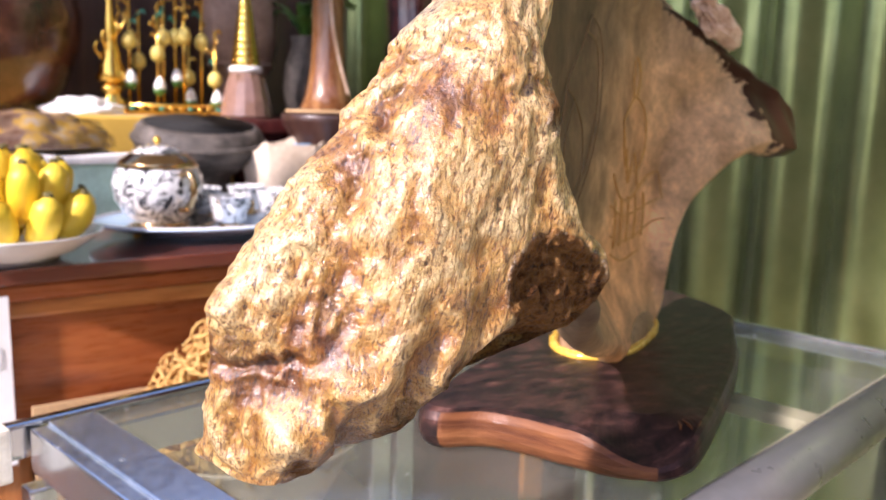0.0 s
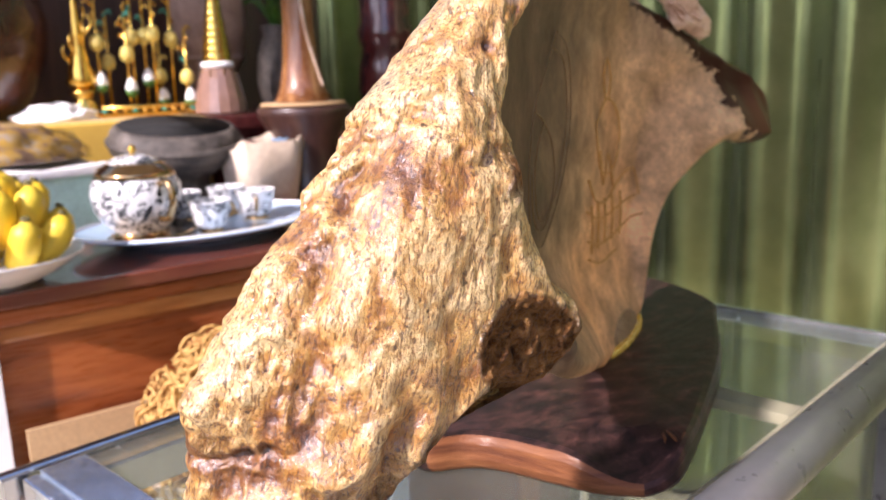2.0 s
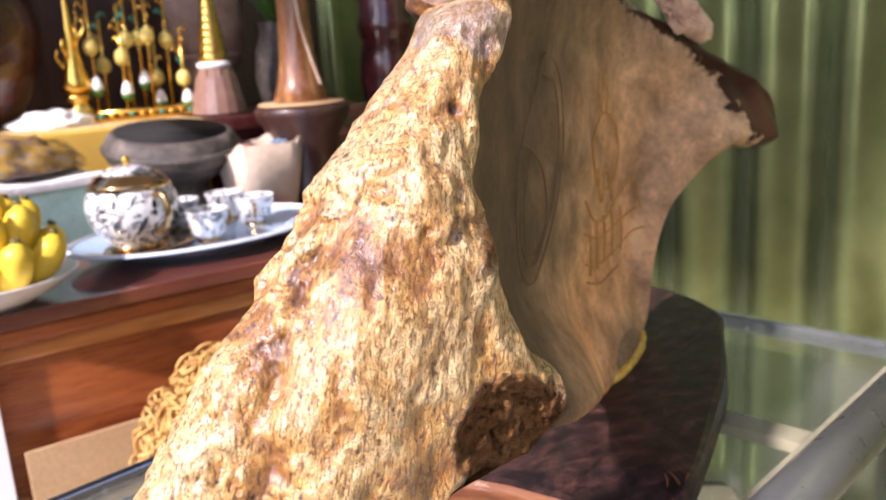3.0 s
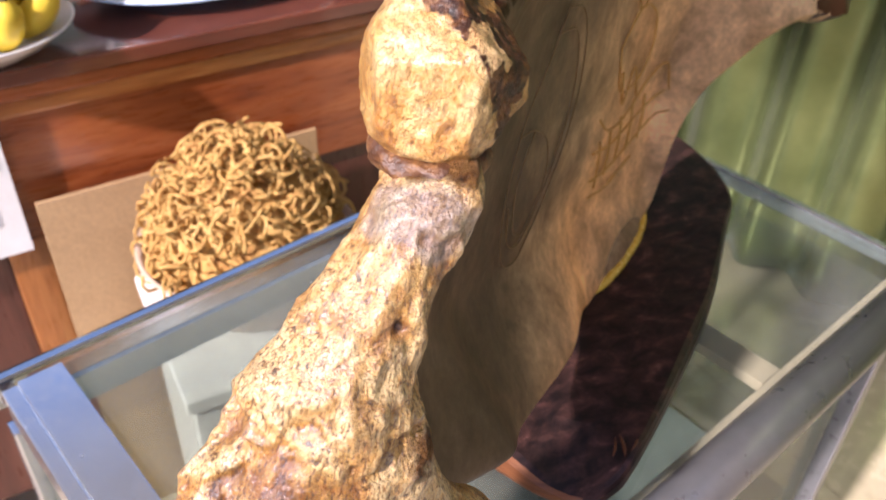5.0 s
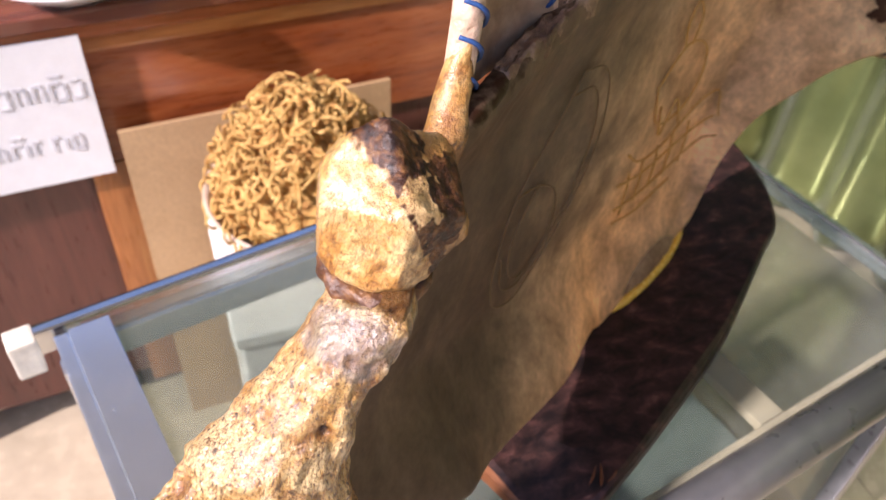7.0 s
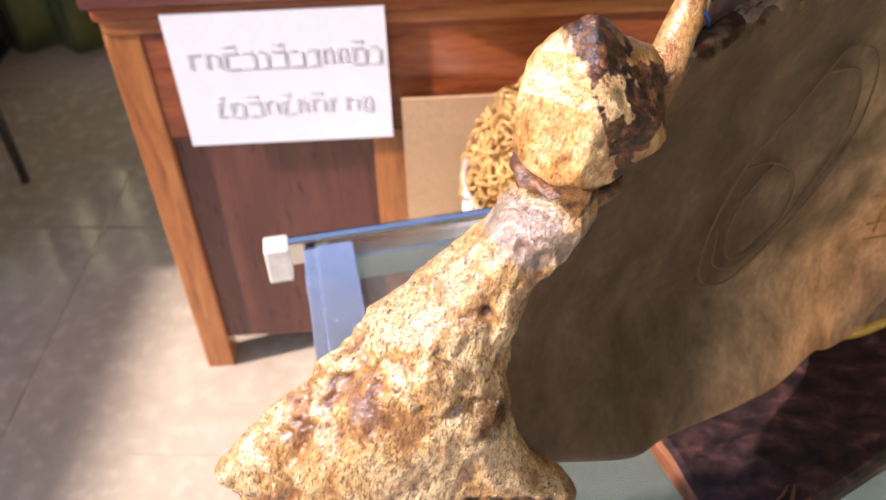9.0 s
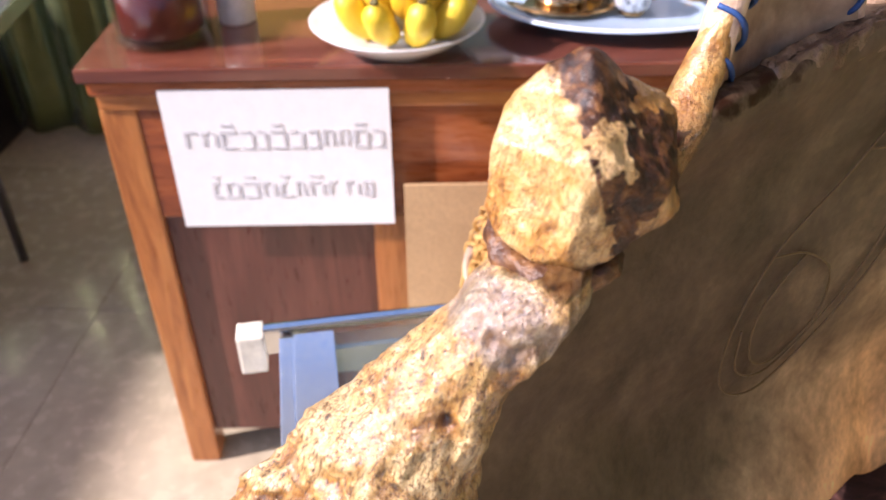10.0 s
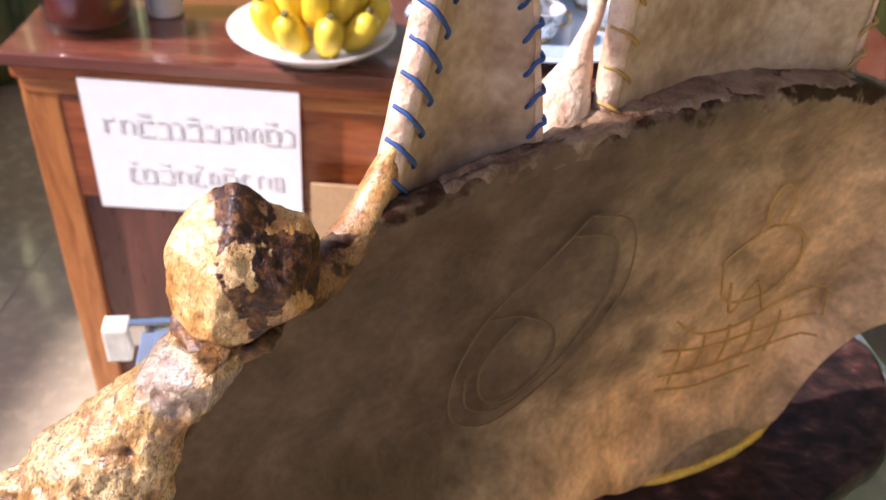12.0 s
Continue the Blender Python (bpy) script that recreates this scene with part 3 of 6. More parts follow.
wall_far = part("wall_north_west", box(-2.55, -2.4, 0.85, 2.65, -0.15, 1.6), WALL_PAINT)
tagged(wall_far, "unseen cream wall added to shade the floor left of the altar, open above", "wall", kind="structure")
wall_west = part("wall_west", box(-2.55, -2.4, -2.35, 0.848, -0.15, 1.6), WALL_PAINT)
tagged(wall_west, "unseen cream wall added to keep low sun off the floor, open above", "wall", kind="structure")
wall_near = part("wall_south_east", box(-0.3, 2.1, -2.35, -2.2, -0.15, 2.9), WALL_WOOD)
tagged(wall_near, "unseen brown wall added to cut light from the south-east", "wall", kind="structure")
wall_front = part("wall_south", box(-2.4, -0.302, -2.35, -2.2, -0.15, 0.6), WALL_WOOD)
tagged(wall_front, "unseen low brown wall added, lets sky light in above", "wall", kind="structure")
ceiling = part("ceiling", box(-1.6, 2.25, -0.1, 2.65, 2.9, 3.0), CEILING_PAINT)
eave = part("eave", box(-2.6, -1.602, 0.95, 2.65, 2.9, 3.0), CEILING_PAINT)
tagged(eave, "unseen white slab added to shade the back of the altar", "ceiling", kind="structure")
tagged(ceiling, "unseen white ceiling added over the altar, keeps sun off the curtain", "ceiling", kind="structure")


def curtain():
    """One long satin curtain: along the back, round the corner and forward beside the case."""
    line = smooth_line([(-1.6, 2.22, 0), (0.2, 2.2, 0), (1.05, 2.16, 0), (1.36, 1.98, 0), (1.5, 1.55, 0), (1.62, 1.0, 0), (1.78, 0.3, 0), (1.9, -0.5, 0)], 130)
    dist, verts, faces = 0.0, [], []
    rows = 26
    for k, p in enumerate(line):
        a, b = line[max(0, k - 1)], line[min(len(line) - 1, k + 1)]
        d = (b - a).normalized()
        if k:
            dist += (p - line[k - 1]).length
        out = Vector((d.y, -d.x, 0))
        for r in range(rows):
            z = 0.03 + 1.62 * r / (rows - 1)
            ph = dist * 2 * math.pi / 0.168 + 1.3 * noise.noise((dist * 2.1, 0, 3)) + 0.25 * noise.noise((dist * 3, z * 1.4, 7))
            w = 0.027 * math.sin(ph) + 0.006 * noise.noise((dist * 9, z * 1.6, 1))
            q = p - out * w
            verts.append((q.x, q.y, z))
    for k in range(len(line) - 1):
        for r in range(rows - 1):
            i = k * rows + r
            faces.append((i, i + 1, i + rows + 1, i + rows))
    ob = raw("curtain", verts, faces, SATIN)
    so = ob.modifiers.new("thickness", "SOLIDIFY")
    so.thickness = 0.002
    return tagged(ob, "long green satin curtain in deep folds", "curtain")


curtain()

# ---- the glass display case ----
case = thing("display_case", "low glass display case with a silver aluminium frame", "display case", (0.179, 0.584, 0), 13.0)
# local axes: x along the back edge, y inwards is minus
LONG, DEEP = 0.665, 0.365
part("tabletop_pane", box(0.004, LONG, -DEEP, -0.012, Z_CASE - 0.006, Z_CASE - 0.001), GLASS, case, "clear glass top").visible_shadow = False
part("top_rail", box(-0.03, LONG + 0.01, -0.006, 0.006, Z_CASE - 0.022, Z_CASE + 0.003, 0.003), ALU_BRIGHT, case)
part("top_rail", box(0.012, 0.044, -DEEP, -0.012, Z_CASE - 0.0005, Z_CASE + 0.003, 0.001), ALU, case, "worn flat silver strip")
part("top_rail", box(0.0, 0.012, -DEEP, -0.012, Z_CASE - 0.03, Z_CASE + 0.001, 0.002), ALU, case)
part("top_rail", box(LONG, LONG + 0.009, -DEEP, -0.012, Z_CASE - 0.014, Z_CASE + 0.002, 0.002), ALU, case)
part("front_tube", tube([(-0.02, -DEEP - 0.016, Z_CASE - 0.012), (LONG + 0.05, -DEEP - 0.016, Z_CASE - 0.012)], 0.019, 20), ALU_GREY, case, "round grey metal tube", True)
for px, py in ((0.006, -0.006), (LONG + 0.004, -0.006), (0.006, -DEEP - 0.002), (LONG + 0.004, -DEEP - 0.002)):
    part("post", box(px - 0.009, px + 0.009, py - 0.009, py + 0.009, 0.0, Z_CASE - 0.043, 0.002), ALU_GREY if py < -0.1 else ALU, case)
for px in (0.3, 0.33):
    part("door_stile", box(px, px + 0.022, -0.018, -0.0125, 0.06, Z_CASE - 0.043, 0.001), ALU, case)
for py in (-0.0155, -DEEP + 0.004):
    part("side_pane", box(0.02, LONG - 0.01, py, py + 0.003, 0.09, Z_CASE - 0.044), GLASS_SIDE, case)
for px in (0.006, LONG + 0.002):
    part("side_pane", box(px, px + 0.003, -DEEP + 0.01, -0.02, 0.09, Z_CASE - 0.031), GLASS_SIDE, case)
for py in (-0.012, -DEEP + 0.001):
    part("bottom_rail", box(0.018, LONG - 0.008, py - 0.006, py + 0.006, 0.05, 0.085, 0.002), ALU, case)
part("support_strip", box(0.437, 0.462, -DEEP + 0.008, -0.03, Z_CASE - 0.016, Z_CASE - 0.0065, 0.001), STRIP, case, "cream strip under the glass")
part("support_strip", box(0.02, LONG - 0.002, -DEEP, -DEEP + 0.0075, Z_CASE - 0.014, Z_CASE - 0.0065, 0.001), STRIP, case, "cream strip under the glass")
part("inner_band", box(0.022, LONG - 0.012, -0.0245, -0.019, Z_CASE - 0.034, Z_CASE - 0.0075, 0.001), ALU, case, "dull silver inner band")
# added board: the teal reflection and tint of the glass as a colour
part("shelf", box(0.024, LONG - 0.014, -DEEP + 0.016, -0.026, 0.4, 0.412, 0.002), GLASS_TINT_TEAL, case, "added grey-teal board that carries the glass's teal tint and reflection")
part("tape", box(-0.034, -0.012, -0.0135, 0.0085, Z_CASE - 0.034, Z_CASE + 0.004, 0.003), TAPE, case, "cream paper tape")

# ---- the altar table ----
TABLE_TURN = 4.5
table = thing("altar_table", "red-brown lacquered wooden altar table with a glossy dark top", "table", (-0.178, 1.028, 0), TABLE_TURN)
# local axes: x along the front edge, y towards the back
TX0, TX1, TY0, TY1 = 0.012, 1.3, 0.018, 1.05
part("tabletop", box(TX0 - 0.012, TX1 + 0.012, TY0 - 0.018, TY1, Z_TABLE - 0.02, Z_TABLE, 0.005, segments=3), TABLETOP, table)
part("moulding", box(TX0 - 0.004, TX1 + 0.004, TY0 - 0.01, TY1, Z_TABLE - 0.042, Z_TABLE - 0.0205, 0.008, segments=3), MAHOGANY, table)
part("rail", box(TX0 + 0.002, TX1 - 0.002, TY0 - 0.004, TY0 + 0.03, Z_TABLE - 0.064, Z_TABLE - 0.0425, 0.005), ORANGE_RAIL, table, "lighter orange wood rail")
part("apron", box(TX0 + 0.05, TX1 - 0.05, TY0 + 0.002, TY0 + 0.03, Z_TABLE - 0.235, Z_TABLE - 0.0645, 0.002), MAHOGANY, table)
for lx in (TX0, TX1 - 0.05):
    part("leg", box(lx, lx + 0.05, TY0, TY0 + 0.05, 0.0, Z_TABLE - 0.0645, 0.004), ORANGE_WOOD, table)
    part("leg", box(lx, lx + 0.05, TY1 - 0.05, TY1, 0.0, Z_TABLE - 0.0425, 0.004), ORANGE_WOOD, table)
part("stile", box(0.363, 0.413, TY0, TY0 + 0.03, 0.05, Z_TABLE - 0.2355, 0.003), ORANGE_WOOD, table)
part("panel", box(TX0 + 0.05, 0.363, TY0 + 0.012, TY0 + 0.028, 0.07, Z_TABLE - 0.2355, 0.002), MAHOGANY_DARK, table)
part("panel", box(0.413, TX1 - 0.05, TY0 + 0.012, TY0 + 0.028, 0.07, Z_TABLE - 0.2355, 0.002), MAHOGANY_DARK, table)
part("panel", box(TX0 + 0.012, TX0 + 0.028, TY0 + 0.05, TY1 - 0.05, 0.07, Z_TABLE - 0.0425, 0.002), MAHOGANY_DARK, table)
part("panel", box(TX1 - 0.028, TX1 - 0.012, TY0 + 0.05, TY1 - 0.05, 0.07, Z_TABLE - 0.0425, 0.002), MAHOGANY_DARK, table)

# paper notice on the table front: two rows of unreadable writing as bars
notice = thing("paper_notice", "white paper sheet with two lines of grey writing", "paper", (0.067, 1.0535, 0.727), TABLE_TURN)
part("sheet", box(-0.1485, 0.1485, -0.001, 0.0, -0.21, 0.0), PAPER, notice)
rnd = random.Random(5)
for row, (z, a, b, h) in enumerate(((-0.072, -0.125, 0.135, 0.028), (-0.15, -0.1, 0.118, 0.026))):
    x = a
    while x < b:
        w = rnd.uniform(0.012, 0.021)
        form = rnd.random()
        if form < 0.7:
            part("writing", box(x, x + w, -0.0022, -0.0012, z - h / 2, z - h / 2 + 0.004), INK, notice)
        if form > 0.25:
            part("writing", box(x, x + 0.0035, -0.0022, -0.0012, z - h / 2 + 0.0042, z + h / 2 - 0.0042), INK, notice)
        if form < 0.5 or form > 0.8:
            part("writing", box(x + w - 0.0035, x + w, -0.0022, -0.0012, z - h / 2 + 0.0042, z + h / 2 - 0.0042), INK, notice)
        part("writing", box(x, x + w * rnd.uniform(0.5, 1.0), -0.0022, -0.0012, z + h / 2 - 0.004, z + h / 2), INK, notice)
        if rnd.random() < 0.4:
            part("writing", box(x + 0.002, x + w * 0.8, -0.0022, -0.0012, z + h / 2 + 0.006, z + h / 2 + 0.01), INK, notice)
        x += w + 0.006

# ---- the mounted bone ----
bone = thing("mounted_bone", "large varnished shoulder-blade bone standing in a dark wooden base", "bone", (0.36, 0.25, 0.0))
E_AX, N_AX = Vector((0.84, 0.5426, 0)), Vector((0.5426, -0.84, 0))


def blade_point(e, n, z):
    """A point in the bone's own axes: e along the blade, n out of its hollow face, z height."""
    p = E_AX * e + N_AX * n
    return Vector((p.x, p.y, z))


blade_low = table_of([(-0.03, 0.9), (0.02, 0.874), (0.06, 0.853), (0.1, 0.828), (0.15, 0.808), (0.2, 0.795), (0.27, 0.775), (0.3, 0.758), (0.43, 0.757), (0.445, 0.765), (0.455, 0.82), (0.475, 0.877), (0.51, 0.913), (0.545, 0.924), (0.565, 0.918), (0.583, 0.918), (0.593, 0.927), (0.6, 0.944)])
blade_high = table_of([(-0.03, 0.955), (0.0, 0.99), (0.02, 1.02), (0.04, 1.044), (0.07, 1.06), (0.1, 1.071), (0.14, 1.074), (0.18, 1.076), (0.28, 1.08), (0.38, 1.074), (0.45, 1.056), (0.51, 1.03), (0.55, 1.006), (0.575, 0.994), (0.588, 0.983), (0.596, 0.97), (0.6, 0.956)])
low_edge_n = table_of([(-0.03, -0.02), (0.02, -0.012), (0.06, -0.006), (0.1, -0.016), (0.2, -0.022), (0.3, -0.042), (0.44, -0.042), (0.5, 0.006), (0.6, 0.06)])
mid_n = table_of([(-0.03, -0.03), (0.02, -0.036), (0.1, -0.048), (0.2, -0.058), (0.35, -0.06), (0.42, -0.056), (0.5, -0.03), (0.555, 0.002), (0.6, 0.05)])


def blade_n(e, z):
    """How far the hollow face lies from the chord plane."""
    t = step(0.0, 0.09, z - blade_low(e))
    n = low_edge_n(e) * (1 - t) + mid_n(e) * t
    n += 0.011 * step(1.02, 1.08, z) * (1 - step(0.4, 0.5, e))
    return n + 0.017 * step(0.965, 1.02, z) * step(0.43, 0.52, e)


def build_blade():
    cols, rows = 280, 120
    verts, faces, stained, lit = [], [], [], []
    for side in (1, -1):
        for i in range(cols + 1):
            e = -0.025 + 0.625 * i / cols
            lo, hi = blade_low(e), blade_high(e)
            for j in range(rows + 1):
                t = j / rows
                z = lo + (hi - lo) * t
                edge = min(t, 1 - t) * (hi - lo)
                th = 0.006 + 0.006 * step(0.06, 0.0, z - lo) + 0.014 * step(0.5, 0.58, e)
                if side < 0:
                    th += 0.034 * step(0.05, 0.0, hi - z) * (1 - step(0.42, 0.52, e)) * step(0.17, 0.25, e)
                th *= math.sqrt(min(1.0, max(0.0, edge / 0.01))) if edge < 0.01 and (side > 0 or t < 0.5) else 1.0
                if e > 0.575:
                    th *= math.sqrt(max(0.02, (0.6 - e) / 0.025))
                p = Vector((e * 9, z * 9, side * 3))
                wob = 0.0016 * fbm(p, 2) + 0.0002 * fbm(p * 6, 2)
                rough = 0.002 * step(0.05, 0.0, hi - z) * fbm(p * 5, 4)
                k = fbm(Vector((e * 38, z * 38, 2)), 5)
                edge_stain = step(0.009 + 0.007 * step(0.36, 0.46, e) + 0.02 * step(0.46, 0.53, e), 0.0, hi - z + 0.008 * k) * (0.55 + 0.65 * step(0.3, 0.44, e))
                cap = step(0.542, 0.556, e + 0.2 * (z - 0.945) + 0.012 * k)
                patch = 0.75 * step(0.012, 0.004, math.hypot((e - 0.547) * 0.8, (z - 0.959) * 1.5) + 0.006 * k)
                stained.append(max(edge_stain, cap, patch))
                # painted light: paler to the far end and low down, dark near the rim
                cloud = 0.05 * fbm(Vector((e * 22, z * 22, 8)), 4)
                lit.append(0.04 + 0.96 * step(0.14, 0.46, e + 2.0 * max(0.0, 0.895 - z) - 0.55 * max(0.0, z - 0.895) + cloud) * (0.4 + 0.6 * step(0.0, 0.04, hi - z)))
                verts.append(blade_point(e, blade_n(e, z) + side * th + wob + rough, z + 0.003 * noise.noise((e * 30, side, 5)) * t))
    half = (cols + 1) * (rows + 1)
    for s in range(2):
        for i in range(cols):
            for j in range(rows):
                a = s * half + i * (rows + 1) + j
                q = (a, a + rows + 1, a + rows + 2, a + 1)
                faces.append(q if s == 0 else q[::-1])
    rim = [i * (rows + 1) for i in range(cols + 1)] + [cols * (rows + 1) + j for j in range(1, rows + 1)]
    rim += [i * (rows + 1) + rows for i in range(cols - 1, -1, -1)] + [j for j in range(rows - 1, 0, -1)]
    for a, b in zip(rim, rim[1:] + rim[:1]):
        faces.append((b, a, a + half, b + half))
    ob = raw("blade", verts, faces, BONE_GRADED, bone, "smooth tan hollow face with dark stained rim")
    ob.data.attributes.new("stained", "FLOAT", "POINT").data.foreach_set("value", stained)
    ob.data.attributes.new("lit", "FLOAT", "POINT").data.foreach_set("value", lit)
    return ob


build_blade()


def build_ledge():
    """The crusty flat top of the blade, between the hollow face and the laced panels."""
    verts, faces = [], []
    nu, nv = 150, 18
    for i in range(nu + 1):
        e = 0.125 + 0.35 * i / nu
        wide = 0.036 * step(0.19, 0.26, e) * (1 - 0.7 * step(0.36, 0.48, e)) + 0.01
        for j in range(nv + 1):
            w = j / nv
            z = blade_high(e) + 0.001 + 0.0018 * fbm(Vector((e * 70, w * 3, 1)), 4) - 0.012 * (1 - min(1.0, min(w, 1 - w) * 9)) ** 2
            verts.append(blade_point(e, blade_n(e, blade_high(e)) + 0.0035 + 0.002 * noise.noise((e * 90, 3, 1)) - w * wide, z))
    for i in range(nu):
        for j in range(nv):
            a = i * (nv + 1) + j
            faces.append((a, a + nv + 1, a + nv + 2, a + 1))
    ob = raw("ledge", verts, faces, CRUST, bone, "rough crusty top edge")
    so = ob.modifiers.new("thickness", "SOLIDIFY")
    so.thickness = 0.003


build_ledge()


def crumbly_lump():
    bm = bmesh.new()
    bmesh.ops.create_icosphere(bm, subdivisions=5, radius=1.0)
    for v in bm.verts:
        d = v.co.normalized()
        r = 1 + 0.34 * noise.noise(d * 2.1 + Vector((3, 0, 0))) + 0.26 * fbm(d * 4, 4)
        v.co = blade_point(0.503 + 0.031 * d.x * r, -0.006 + 0.012 * d.y * r + 0.5 * 0.033 * d.x, 1.045 - 0.55 * 0.033 * d.x + 0.014 * d.z * r)
    part("crumbly_lump", bm, BONE_PALE, bone, "pale pinkish crumbly lump of bone", True)


crumbly_lump()

wing_left = table_of([(0.822, 0.214), (0.829, 0.208), (0.845, 0.209), (0.857, 0.213), (0.864, 0.209), (0.877, 0.208), (0.887, 0.212), (0.897, 0.218), (0.93, 0.24), (0.97, 0.276), (1.0, 0.304), (1.03, 0.333), (1.05, 0.345)])
wing_right = table_of([(0.822, 0.244), (0.83, 0.266), (0.843, 0.292), (0.857, 0.334), (0.87, 0.37), (0.88, 0.38), (0.888, 0.382), (0.9, 0.376), (0.912, 0.364), (0.935, 0.352), (0.97, 0.349), (1.0, 0.355), (1.03, 0.374), (1.05, 0.386)])
wing_front = table_of([(0.822, 0.244), (0.835, 0.236), (0.86, 0.227), (0.9, 0.22), (0.945, 0.222), (1.0, 0.24), (1.04, 0.25), (1.068, 0.257)])


# lumps and dips of the border: x, z, half-width, half-height, lean, rise
WING_LUMPS = [(0.223, 0.91, 0.011, 0.016, 25, 0.005), (0.216, 0.893, 0.01, 0.011, 0, 0.004), (0.207, 0.884, 0.009, 0.01, 0, 0.003),
              (0.247, 0.892, 0.008, 0.022, 8, -0.006), (0.236, 0.9, 0.006, 0.014, 15, -0.003), (0.266, 0.885, 0.012, 0.026, 10, 0.004),
              (0.253, 0.86, 0.007, 0.008, 0, 0.0035), (0.263, 0.871, 0.007, 0.01, 30, 0.003), (0.274, 0.862, 0.005, 0.016, 10, -0.004),
              (0.288, 0.872, 0.007, 0.025, 20, 0.0045), (0.269, 0.975, 0.009, 0.007, 40, 0.0045), (0.259, 0.966, 0.006, 0.006, 40, 0.004),
              (0.28, 0.964, 0.005, 0.02, 38, -0.0045), (0.318, 0.985, 0.016, 0.018, 30, 0.0045), (0.326, 0.967, 0.014, 0.0035, -12, -0.005),
              (0.336, 0.957, 0.007, 0.008, 0, 0.003), (0.273, 0.835, 0.015, 0.013, 0, 0.005), (0.252, 0.838, 0.004, 0.014, 5, -0.006),
              (0.232, 0.846, 0.012, 0.012, 0, 0.003), (0.222, 0.869, 0.018, 0.0035, -8, -0.0035), (0.3, 0.925, 0.01, 0.03, 25, 0.003),
              (0.24, 0.932, 0.008, 0.02, 32, 0.003), (0.256, 0.93, 0.005, 0.022, 32, -0.0035), (0.33, 0.925, 0.008, 0.02, 0, -0.0025),
              (0.31, 1.015, 0.006, 0.02, 35, -0.0035), (0.325, 1.01, 0.01, 0.02, 35, 0.0035), (0.338, 1.005, 0.005, 0.005, 0, -0.004)]
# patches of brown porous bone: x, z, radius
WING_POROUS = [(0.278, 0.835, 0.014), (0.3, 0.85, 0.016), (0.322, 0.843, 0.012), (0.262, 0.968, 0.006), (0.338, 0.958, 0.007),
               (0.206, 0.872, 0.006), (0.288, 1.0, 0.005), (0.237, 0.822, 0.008)]


